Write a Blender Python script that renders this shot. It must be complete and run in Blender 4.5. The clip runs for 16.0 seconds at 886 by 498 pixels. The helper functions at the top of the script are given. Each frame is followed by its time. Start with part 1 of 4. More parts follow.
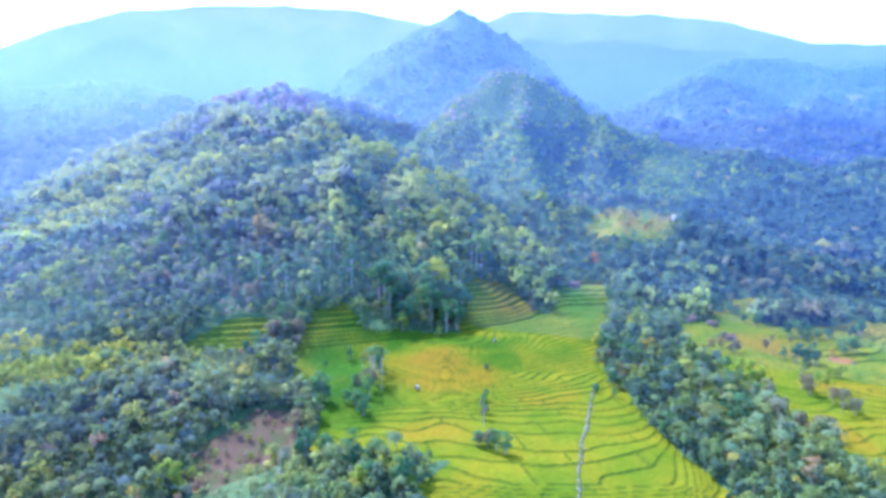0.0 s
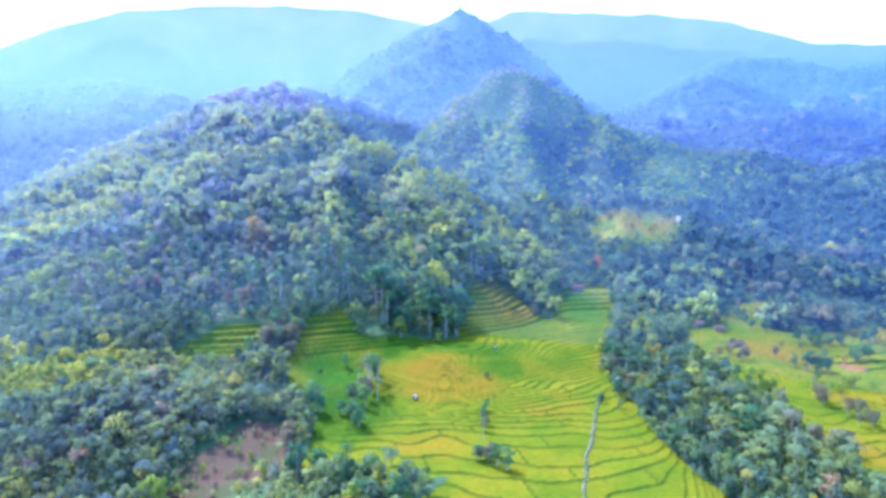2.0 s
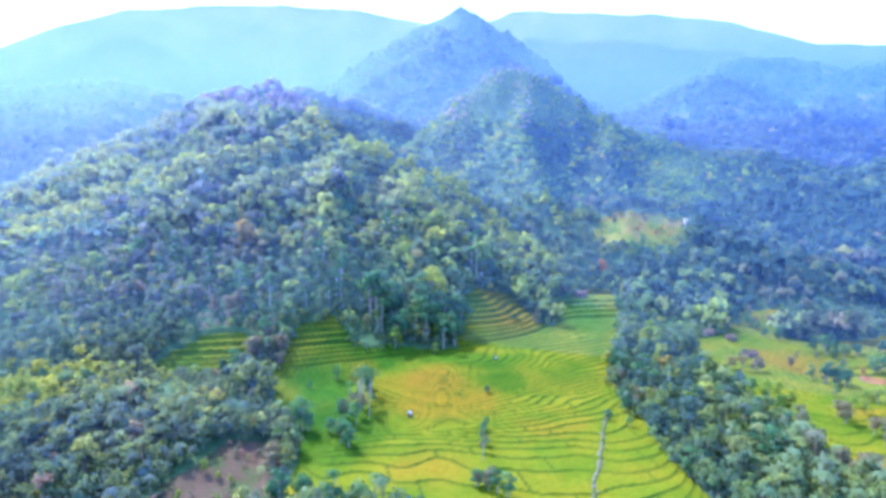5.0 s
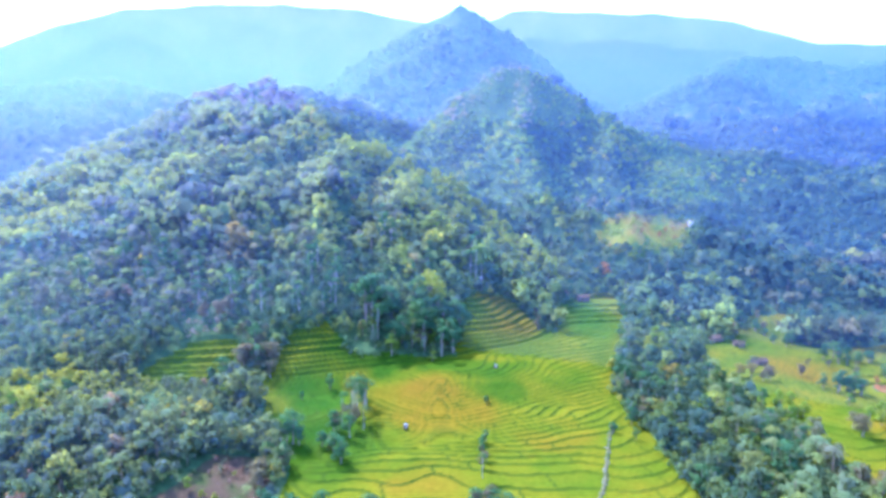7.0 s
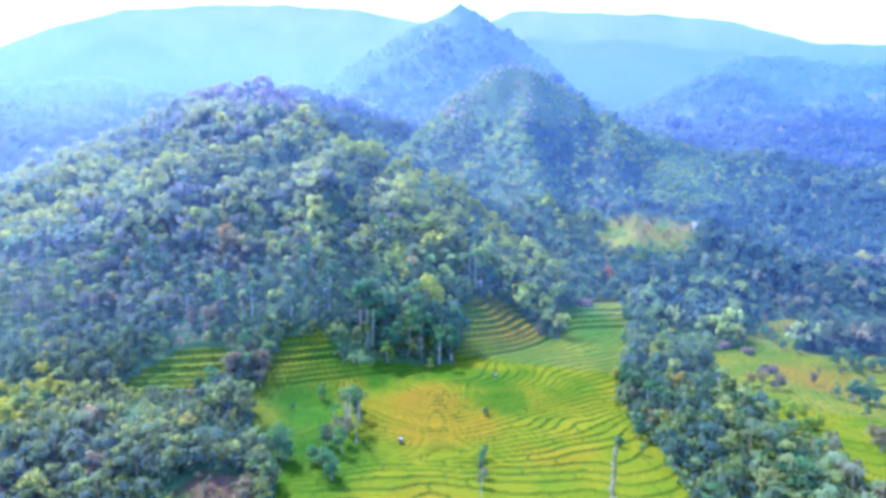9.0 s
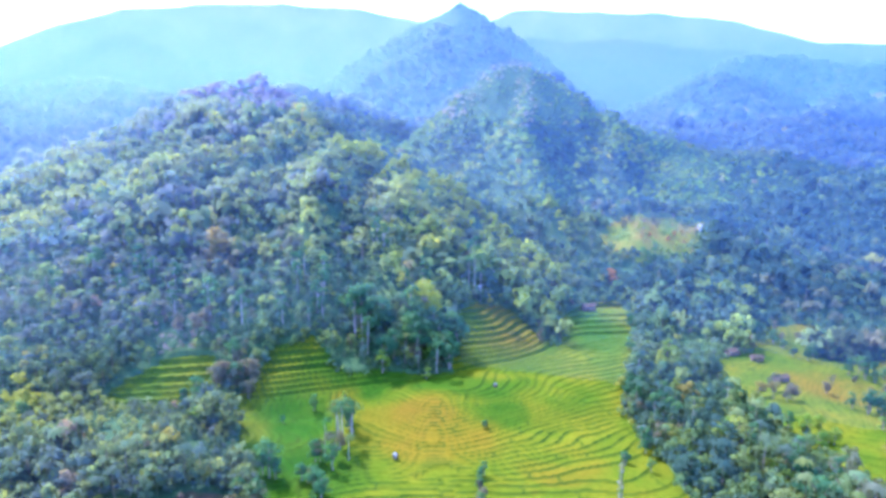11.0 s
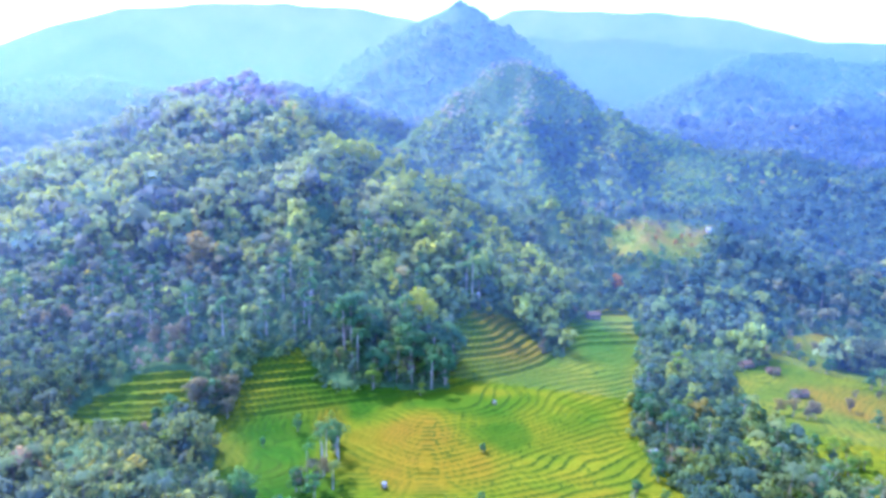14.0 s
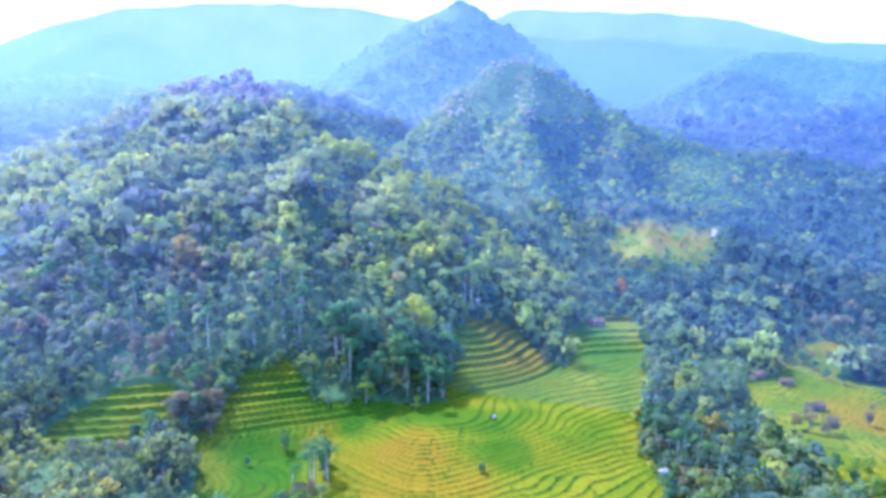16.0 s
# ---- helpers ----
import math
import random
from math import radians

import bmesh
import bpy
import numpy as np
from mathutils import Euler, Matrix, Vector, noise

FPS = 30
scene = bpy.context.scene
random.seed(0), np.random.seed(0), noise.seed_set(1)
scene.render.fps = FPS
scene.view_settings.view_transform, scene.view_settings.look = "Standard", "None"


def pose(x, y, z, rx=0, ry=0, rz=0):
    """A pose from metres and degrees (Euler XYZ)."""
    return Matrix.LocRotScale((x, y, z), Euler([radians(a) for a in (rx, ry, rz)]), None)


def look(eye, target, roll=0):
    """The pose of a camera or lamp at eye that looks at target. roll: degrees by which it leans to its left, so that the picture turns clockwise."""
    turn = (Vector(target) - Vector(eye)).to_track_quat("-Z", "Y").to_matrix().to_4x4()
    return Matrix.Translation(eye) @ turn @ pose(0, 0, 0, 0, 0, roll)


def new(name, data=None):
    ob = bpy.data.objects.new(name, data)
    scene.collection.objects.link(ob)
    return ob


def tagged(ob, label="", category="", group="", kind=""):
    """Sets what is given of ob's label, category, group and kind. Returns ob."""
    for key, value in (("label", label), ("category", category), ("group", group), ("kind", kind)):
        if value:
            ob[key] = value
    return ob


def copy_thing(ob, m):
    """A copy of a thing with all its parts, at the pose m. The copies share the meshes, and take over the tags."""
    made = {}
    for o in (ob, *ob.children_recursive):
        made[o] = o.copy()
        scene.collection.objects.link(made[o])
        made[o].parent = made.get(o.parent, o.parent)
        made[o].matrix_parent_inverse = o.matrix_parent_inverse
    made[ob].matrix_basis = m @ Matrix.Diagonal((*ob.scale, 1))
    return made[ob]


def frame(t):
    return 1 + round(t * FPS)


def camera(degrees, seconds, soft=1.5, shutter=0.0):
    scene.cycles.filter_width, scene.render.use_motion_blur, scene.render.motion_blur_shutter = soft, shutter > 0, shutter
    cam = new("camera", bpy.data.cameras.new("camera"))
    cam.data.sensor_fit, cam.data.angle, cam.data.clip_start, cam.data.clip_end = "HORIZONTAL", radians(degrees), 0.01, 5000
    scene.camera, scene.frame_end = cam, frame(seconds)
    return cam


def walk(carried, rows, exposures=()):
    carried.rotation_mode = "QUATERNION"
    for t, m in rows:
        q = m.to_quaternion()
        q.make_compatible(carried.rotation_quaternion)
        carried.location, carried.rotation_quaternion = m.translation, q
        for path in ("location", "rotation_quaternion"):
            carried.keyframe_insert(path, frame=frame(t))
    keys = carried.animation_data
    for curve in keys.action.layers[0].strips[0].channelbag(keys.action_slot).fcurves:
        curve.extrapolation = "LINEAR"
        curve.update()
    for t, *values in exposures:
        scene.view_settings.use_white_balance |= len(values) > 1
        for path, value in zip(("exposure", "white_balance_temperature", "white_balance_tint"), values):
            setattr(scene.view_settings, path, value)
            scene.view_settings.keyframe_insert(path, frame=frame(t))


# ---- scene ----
cam = camera(72.0, 16.0, soft=3.6)
EYE, TILT = 73.0, -8.5
# seconds; metres to the right, up and back in the first view; small turns in degrees
ROWS = [
    (0.0, -0.00, -0.00, -0.00, -0.001, -0.005, -0.004),
    (0.5, 0.10, 0.31, -1.79, 0.001, 0.002, 0.001),
    (1.0, 0.22, 0.62, -3.58, 0.004, 0.012, 0.008),
    (1.5, 0.33, 0.92, -5.40, 0.008, 0.026, 0.018),
    (2.0, 0.47, 1.23, -7.25, 0.014, 0.041, 0.028),
    (2.5, 0.64, 1.53, -9.13, 0.018, 0.054, 0.040),
    (3.0, 0.82, 1.82, -11.04, 0.021, 0.068, 0.053),
    (3.5, 0.98, 2.13, -12.98, 0.026, 0.086, 0.068),
    (4.0, 1.16, 2.42, -14.93, 0.027, 0.099, 0.080),
    (6.5, 2.08, 4.00, -24.65, 0.040, 0.134, 0.131),
    (7.0, 2.26, 4.28, -26.59, 0.040, 0.140, 0.137),
    (7.5, 2.45, 4.58, -28.56, 0.042, 0.146, 0.139),
    (8.0, 2.64, 4.88, -30.55, 0.043, 0.150, 0.137),
    (8.5, 2.84, 5.18, -32.54, 0.044, 0.153, 0.134),
    (9.0, 3.04, 5.49, -34.54, 0.045, 0.159, 0.133),
    (11.5, 4.12, 7.13, -44.71, 0.051, 0.218, 0.138),
    (12.0, 4.36, 7.45, -46.81, 0.052, 0.226, 0.140),
    (12.5, 4.61, 7.78, -48.98, 0.052, 0.232, 0.142),
    (13.0, 4.84, 8.09, -51.20, 0.047, 0.237, 0.144),
    (13.5, 5.08, 8.42, -53.47, 0.042, 0.240, 0.146),
    (14.0, 5.34, 8.79, -55.79, 0.040, 0.242, 0.149),
    (14.5, 5.58, 9.16, -58.14, 0.037, 0.246, 0.152),
    (15.0, 5.79, 9.54, -60.47, 0.034, 0.252, 0.155),
    (15.5, 5.99, 9.97, -62.76, 0.034, 0.256, 0.156),
    (16.0, 6.18, 10.37, -65.00, 0.035, 0.258, 0.158),
]
walk(cam, [(t, pose(0, 0, EYE, 90 + TILT) @ pose(x, y, z, rx, ry, rz)) for t, x, y, z, rx, ry, rz in ROWS], [(0.0, 2.55, 4400, 37), (16.0, 2.58, 4400, 37)])

# ---- sky, sun and exposure ----
SUN_UP, SUN_TURN = 54.0, -48.0  # degrees above the horizon; degrees from straight ahead, to the left
world = bpy.data.worlds.new("sky")
scene.world = world
world.use_nodes = True
sky = world.node_tree.nodes.new("ShaderNodeTexSky")
sky.sky_type, sky.sun_disc = "NISHITA", False
sky.sun_elevation, sky.sun_rotation = radians(SUN_UP), radians(SUN_TURN)
sky.air_density, sky.dust_density, sky.ozone_density = 1.5, 1.0, 3.0
back = world.node_tree.nodes["Background"]
back.inputs["Strength"].default_value = 0.15
world.node_tree.links.new(sky.outputs["Color"], back.inputs["Color"])
sun_way = Vector((math.sin(radians(SUN_TURN)) * math.cos(radians(SUN_UP)), math.cos(radians(SUN_TURN)) * math.cos(radians(SUN_UP)), math.sin(radians(SUN_UP))))
sun = new("sun", bpy.data.lights.new("sun", "SUN"))
sun.data.energy, sun.data.angle, sun.data.color = 2.6, radians(0.6), (1.0, 0.84, 0.44)
sun.matrix_world = look(sun_way * 900, (0, 0, 0))

# ---- materials ----
def material(name):
    m = bpy.data.materials.new(name)
    m.use_nodes = True
    t = m.node_tree
    return m, t, t.nodes["Principled BSDF"]


def node(t, kind, **values):
    n = t.nodes.new(kind)
    for key, v in values.items():
        n.inputs[key.replace("_", " ")].default_value = v
    return n


def noise_node(t, scale, detail=3.0, rough=0.55):
    n = node(t, "ShaderNodeTexNoise", Scale=scale, Detail=detail, Roughness=rough)
    g = t.nodes.new("ShaderNodeNewGeometry")
    t.links.new(g.outputs["Position"], n.inputs["Vector"])
    return n.outputs["Fac"]


def ramp(t, fac, stops):
    r = t.nodes.new("ShaderNodeValToRGB")
    while len(r.color_ramp.elements) < len(stops):
        r.color_ramp.elements.new(0.5)
    for e, (p, c) in zip(r.color_ramp.elements, stops):
        e.position, e.color = p, (*c, 1.0)
    t.links.new(fac, r.inputs["Fac"])
    return r.outputs["Color"]


def mix(t, fac, a, b, mode="MIX"):
    n = t.nodes.new("ShaderNodeMix")
    n.data_type, n.blend_type = "RGBA", mode
    for socket, v in ((n.inputs[0], fac), (n.inputs[6], a), (n.inputs[7], b)):
        if isinstance(v, bpy.types.NodeSocket):
            t.links.new(v, socket)
        elif isinstance(v, tuple):
            socket.default_value = (*v, 1.0)
        else:
            socket.default_value = v
    return n.outputs[2]


def bump(t, shader, fac, strength, distance):
    b = node(t, "ShaderNodeBump", Strength=strength, Distance=distance)
    t.links.new(fac, b.inputs["Height"])
    t.links.new(b.outputs["Normal"], shader.inputs["Normal"])


def plain(name, colour, rough=0.8, spread=0.25, size=1.5, metal=0.0):
    """A surface of one paint with worn patches and fine grain."""
    m, t, p = material(name)
    low = tuple(c * (1 - spread) for c in colour)
    high = tuple(min(1.0, c * (1 + spread)) for c in colour)
    f = noise_node(t, size, 5)
    t.links.new(ramp(t, f, [(0.3, low), (0.7, high)]), p.inputs["Base Color"])
    p.inputs["Roughness"].default_value, p.inputs["Metallic"].default_value = rough, metal
    p.inputs["Specular IOR Level"].default_value = 0.15
    bump(t, p, noise_node(t, size * 9, 3), 0.4, 0.02)
    return m


def leafy(name, own_colours=None):
    """Foliage that lets light through. The hue is a stored tint, with some light and shade painted in, or by chance
    from object to object.
    """
    m, t, p = material(name)
    if own_colours:
        info = t.nodes.new("ShaderNodeObjectInfo")
        hue = ramp(t, info.outputs["Random"], own_colours)
    else:
        a = t.nodes.new("ShaderNodeAttribute")
        a.attribute_name = "tint"
        hue = a.outputs["Color"]
    g = t.nodes.new("ShaderNodeNewGeometry")
    leaf = ramp(t, g.outputs["Random Per Island"], [(0.0, (0.88, 0.90, 0.9)), (0.6, (1.0, 1.0, 1.0)), (1.0, (1.10, 1.08, 1.03))])
    c = mix(t, 1.0, hue, leaf, "MULTIPLY")
    t.links.new(c, p.inputs["Base Color"])
    p.inputs["Roughness"].default_value = 0.6
    p.inputs["Specular IOR Level"].default_value = 0.08
    tr = t.nodes.new("ShaderNodeBsdfTranslucent")
    t.links.new(mix(t, 1.0, c, (1.45, 1.4, 0.85), "MULTIPLY"), tr.inputs["Color"])
    ms = node(t, "ShaderNodeMixShader", Fac=0.48)
    t.links.new(p.outputs["BSDF"], ms.inputs[1])
    t.links.new(tr.outputs["BSDF"], ms.inputs[2])
    t.links.new(ms.outputs["Shader"], t.nodes["Material Output"].inputs["Surface"])
    return m


def rice_field(name):
    """A stand of rice: young, ripe or deep green by the stage it is at, with patches and tufts; grass on the banks,
    darkened to carry the shade of their faces.
    """
    m, t, p = material(name)

    def stage(key):
        a = t.nodes.new("ShaderNodeAttribute")
        a.attribute_name = key
        return a.outputs["Fac"]

    patch = noise_node(t, 0.06, 4)
    c = ramp(t, patch, [(0.36, (0.066, 0.098, 0.0004)), (0.52, (0.098, 0.110, 0.0004)), (0.66, (0.118, 0.110, 0.0004))])
    c = mix(t, stage("deep"), c, ramp(t, patch, [(0.36, (0.024, 0.070, 0.001)), (0.64, (0.048, 0.088, 0.001))]))
    c = mix(t, stage("ripe"), c, ramp(t, patch, [(0.36, (0.110, 0.098, 0.0008)), (0.52, (0.138, 0.098, 0.0015)), (0.66, (0.150, 0.088, 0.004))]))
    info = t.nodes.new("ShaderNodeObjectInfo")
    c = mix(t, 1.0, c, ramp(t, info.outputs["Random"], [(0.0, (0.88, 0.93, 1.0)), (1.0, (1.10, 1.06, 1.0))]), "MULTIPLY")
    grain = ramp(t, noise_node(t, 0.9, 5, 0.65), [(0.3, (0.76, 0.80, 0.75)), (0.7, (1.18, 1.13, 1.1))])
    c = mix(t, 1.0, c, grain, "MULTIPLY")
    # bank grass, darkened so the terrace faces' shade is in the colour
    grass = ramp(t, noise_node(t, 0.12, 4), [(0.35, (0.018, 0.044, 0.004)), (0.6, (0.028, 0.054, 0.004)), (0.75, (0.050, 0.050, 0.008))])
    c = mix(t, stage("bank"), c, grass)
    t.links.new(c, p.inputs["Base Color"])
    p.inputs["Roughness"].default_value = 0.85
    p.inputs["Specular IOR Level"].default_value = 0.02
    bump(t, p, noise_node(t, 5.0, 4), 0.8, 0.25)
    return m


def soil(name, stops, scale, fine):
    m, t, p = material(name)
    c = ramp(t, noise_node(t, scale, 5, 0.6), stops)
    c = mix(t, 1.0, c, ramp(t, noise_node(t, fine, 4, 0.7), [(0.3, (0.65, 0.65, 0.65)), (0.7, (1.3, 1.3, 1.25))]), "MULTIPLY")
    t.links.new(c, p.inputs["Base Color"])
    p.inputs["Roughness"].default_value = 0.9
    p.inputs["Specular IOR Level"].default_value = 0.15
    bump(t, p, noise_node(t, fine, 4), 0.9, 0.3)
    return m


RICE = rice_field("rice")
UNDERGROWTH = soil("undergrowth", [(0.35, (0.03, 0.062, 0.022)), (0.55, (0.044, 0.08, 0.024)), (0.75, (0.075, 0.095, 0.03))], 0.05, 0.6)
MEADOW = soil("meadow_grass", [(0.36, (0.045, 0.085, 0.003)), (0.47, (0.100, 0.110, 0.002)), (0.58, (0.125, 0.092, 0.006)), (0.68, (0.075, 0.095, 0.003))], 0.05, 0.9)
BARE_EARTH = soil("bare_earth", [(0.35, (0.036, 0.050, 0.010)), (0.48, (0.060, 0.042, 0.020)), (0.70, (0.075, 0.042, 0.026))], 0.12, 1.5)
BARK = plain("bark", (0.22, 0.19, 0.15), 0.9, 0.4, 2.0)
FOREST_LEAVES = leafy("forest_leaves")
RED_EARTH = soil("red_earth", [(0.35, (0.10, 0.05, 0.012)), (0.55, (0.18, 0.06, 0.012)), (0.75, (0.12, 0.09, 0.02))], 0.2, 1.5)
BRIGHT_GRASS = soil("bright_grass", [(0.35, (0.07, 0.10, 0.003)), (0.55, (0.11, 0.12, 0.002)), (0.75, (0.13, 0.11, 0.004))], 0.12, 1.2)


# ---- the lie of the land ----
def smooth(a, b, v):
    s = np.clip((v - a) / (b - a), 0.0, 1.0)
    return s * s * (3 - 2 * s)


def lattice(ix, iy, seed):
    n = np.sin(ix * 127.1 + iy * 311.7 + seed * 74.7) * 43758.5453
    return n - np.floor(n)


def vnoise(x, y, size, seed=0):
    """Smooth noise from -1 to 1 with cells of that many metres."""
    u, v = x / size, y / size
    iu, iv = np.floor(u), np.floor(v)
    fu, fv = u - iu, v - iv
    fu, fv = fu * fu * (3 - 2 * fu), fv * fv * (3 - 2 * fv)
    a, b = lattice(iu, iv, seed), lattice(iu + 1, iv, seed)
    c, d = lattice(iu, iv + 1, seed), lattice(iu + 1, iv + 1, seed)
    return 2 * (a * (1 - fu) * (1 - fv) + b * fu * (1 - fv) + c * (1 - fu) * fv + d * fu * fv) - 1


def ridge(x, y, crest, slope, round_off=8.0):
    """A ridge that falls off at that slope on both sides of its crest line."""
    best = np.full(np.shape(x), -1e3)
    for (x0, y0, z0), (x1, y1, z1) in zip(crest, crest[1:]):
        dx, dy = x1 - x0, y1 - y0
        s = np.clip(((x - x0) * dx + (y - y0) * dy) / (dx * dx + dy * dy), 0.0, 1.0)
        d = np.hypot(x - x0 - s * dx, y - y0 - s * dy)
        best = np.maximum(best, z0 + s * (z1 - z0) - slope * (np.sqrt(d * d + round_off ** 2) - round_off))
    return best


def blend_max(a, b, k):
    m = np.maximum(a, b)
    return m + k * np.log(np.exp((a - m) / k) + np.exp((b - m) / k))


RIDGES = [  # crest line, slope of the flanks, width of the rounded crest
    ([(-126, 414, 114), (-108, 414, 118), (-98, 405, 108), (-90, 385, 97), (-65, 360, 86), (-36, 348, 77), (-8, 341, 65), (8, 338, 51), (28, 322, 29), (44, 308, 12)], 0.82, 3),
    ([(-65, 360, 86), (-90, 325, 76), (-116, 296, 66), (-150, 280, 48), (-185, 270, 34), (-215, 262, 20)], 0.80, 3),
    ([(-50, 348, 80), (-48, 303, 64), (-48, 272, 48), (-54, 242, 26)], 0.80, 2),
    ([(-90, 325, 76), (-80, 286, 56), (-76, 258, 37), (-86, 228, 18)], 0.80, 2),
    ([(-14, 340, 65), (-18, 300, 56), (-22, 272, 41), (-20, 246, 21)], 0.80, 2),
    ([(-112, 416, 114), (-128, 420, 109), (-148, 436, 102), (-165, 443, 95), (-185, 446, 85), (-209, 448, 78), (-238, 450, 69), (-279, 450, 51), (-320, 445, 28)], 0.50, 4),
    ([(80, 760, 168), (75, 700, 168), (69, 660, 162), (40, 640, 144), (10, 630, 120)], 0.8, 4),
    ([(69, 660, 162), (105, 650, 148), (150, 640, 118)], 0.8, 4),
    ([(-118, 398, 100), (-126, 345, 74), (-128, 300, 56), (-140, 245, 22)], 0.78, 3),
    ([(-8, 341, 54), (6, 300, 33), (13, 263, 19), (17, 236, 4)], 0.60, 5),
    ([(70, 539, 142), (66, 515, 126), (54, 461, 97), (57, 400, 62), (62, 360, 40), (76, 325, 20)], 1.0, 2),
    ([(54, 461, 97), (34, 455, 78), (15, 444, 63), (4, 425, 48)], 1.05, 1.5),
    ([(54, 461, 97), (86, 434, 63), (106, 401, 42)], 1.0, 1.5),
    ([(70, 539, 143), (52, 541, 147), (36, 540, 138), (22, 535, 128), (4, 528, 110), (-20, 505, 80), (-60, 470, 54)], 0.95, 2),
    ([(70, 539, 143), (84, 540, 135), (100, 540, 124), (122, 537, 110), (149, 531, 97), (200, 515, 78), (225, 474, 50)], 0.8, 3),
    ([(129, 520, 108), (118, 460, 78), (110, 400, 50), (105, 366, 40), (100, 345, 35), (92, 325, 20)], 0.85, 3),
    ([(-170, 600, 128), (-125, 600, 130), (-73, 602, 116), (-30, 598, 96), (15, 585, 76)], 0.55, 8),
    ([(-270, 985, 120), (-159, 985, 177), (-107, 985, 226), (-38, 977, 267), (8, 974, 288), (26, 974, 300), (46, 974, 287), (83, 977, 262), (126, 981, 222), (187, 985, 178), (270, 990, 140)], 0.85, 4),
    ([(30, 974, 293), (36, 881, 214), (63, 786, 158), (72, 701, 120)], 0.8, 5),
    ([(-38, 977, 267), (-60, 900, 205), (-70, 820, 150)], 0.85, 5),
    ([(560, 1000, 216), (430, 940, 212), (351, 835, 178), (300, 765, 132), (250, 700, 98)], 0.55, 10),
    ([(430, 940, 212), (560, 900, 196), (700, 880, 180), (900, 870, 170)], 0.5, 14),
    ([(285, 590, 96), (380, 625, 114), (480, 600, 112), (600, 610, 112)], 0.5, 6),
    ([(380, 625, 112), (400, 700, 120), (470, 770, 150)], 0.5, 6),
    ([(480, 800, 160), (560, 720, 134), (610, 640, 118)], 0.5, 6),
    ([(620, 960, 205), (680, 820, 165), (740, 720, 140)], 0.5, 8),
    ([(-300, 640, 104), (-400, 665, 122), (-520, 640, 116)], 0.45, 8),
    ([(-270, 800, 128), (-420, 850, 168), (-560, 840, 158), (-700, 860, 150)], 0.5, 10),
    ([(-420, 850, 166), (-400, 740, 120), (-350, 680, 104)], 0.5, 8),
    ([(262, 446, 52), (330, 455, 66), (450, 465, 74), (600, 480, 70)], 0.40, 20),
    ([(-36, 188, 4), (-68, 186, 8), (-120, 198, 9), (-165, 205, 9), (-230, 200, 10)], 0.34, 12),
]


def height(x, y):
    """The smooth lie of the land, before terraces are cut into it."""
    x, y = np.asarray(x, float), np.asarray(y, float)
    base = np.interp(y, [-400, 60, 130, 160, 200, 235, 270, 300, 340, 440, 580, 700, 940, 1500, 4000],
                     [-14, -9, -0.8, 0.0, 1.2, 3.2, 6.5, 11.5, 24, 52, 84, 106, 118, 105, 95])
    base = base - 6 * smooth(-25, -75, x) * smooth(230, 120, y)
    base = base - 3.0 * np.exp(-((x - 84 - 0.12 * (y - 200)) / 14) ** 2) * smooth(300, 240, y)
    base = base - smooth(85, 150, x) * 5.5 * smooth(180, 225, y) * smooth(330, 270, y)
    base = base + 3.6 * np.exp(-((x - 4) / 34) ** 2) * smooth(160, 218, y) * smooth(300, 250, y)
    base = base - 30 * smooth(-120, -230, x) * smooth(300, 380, y) * smooth(570, 480, y)
    far = smooth(260, 420, np.hypot(x, y))
    base = base + far * (9 * vnoise(x, y, 120, 3) + 5 * vnoise(x, y, 47, 4))
    land = base
    for crest, slope, width in RIDGES:
        r = ridge(x + 3 * vnoise(x, y, 40, 7) * far, y, crest, slope, width)
        land = blend_max(land, r, 1.2)
    gully = vnoise(x * 1.0 + y * 0.35, y * 0.35, 26, 9)
    return land + smooth(8, 60, land) * (2.2 * gully + 0.9 * vnoise(x, y, 17, 5)) + far * smooth(40, 100, land) * 1.2 * vnoise(x, y, 38, 6)


# ---- ground and rice terraces ----
def inside(x, y, ring):
    """Whether points lie within a closed ring in the plan."""
    hit = np.zeros(np.shape(x), bool)
    for (x0, y0), (x1, y1) in zip(ring, ring[1:] + ring[:1]):
        cross = (y0 > y) != (y1 > y)
        hit ^= cross & (x < (x1 - x0) * (y - y0) / ((y1 - y0) or 1e-9) + x0)
    return hit


FIELD_MAIN = [(-56, 206), (-49, 226), (-38, 234), (-31, 226), (-26, 220), (-12, 225), (6, 229), (8, 262), (30, 274), (44, 258), (50, 285), (64, 301), (80, 306), (84, 280), (76, 262), (67, 240), (61, 225), (55, 208),
              (58, 182), (60, 154), (66, 128), (66, 105), (0, 105), (-8, 127), (2, 140), (-20, 138), (-34, 146), (-36, 163), (-42, 177), (-47, 187)]
FIELD_RIGHT = [(98, 252), (112, 258), (126, 274), (133, 284), (146, 289), (157, 286), (151, 270), (139, 262), (152, 255), (172, 264), (196, 272), (216, 270), (218, 250), (176, 222), (150, 186), (122, 132), (106, 124), (96, 150), (99, 176), (97, 198), (90, 216)]
FIELD_LEFT = [(-90, 201), (-85, 210), (-76, 217), (-67, 220), (-61, 217), (-57, 206), (-64, 198), (-78, 196)]
FIELDS = [FIELD_MAIN, FIELD_RIGHT, FIELD_LEFT]
CLEARING = [(84, 356), (100, 378), (146, 374), (122, 338), (95, 321)]
BARE_PATCH = [(-64, 150), (-52, 164), (-41, 164), (-36, 149), (-42, 138), (-54, 130), (-64, 138)]
GRASS_BANK = [(-168, 176), (-150, 186), (-128, 192), (-106, 194), (-98, 190), (-112, 184), (-130, 178), (-150, 170)]


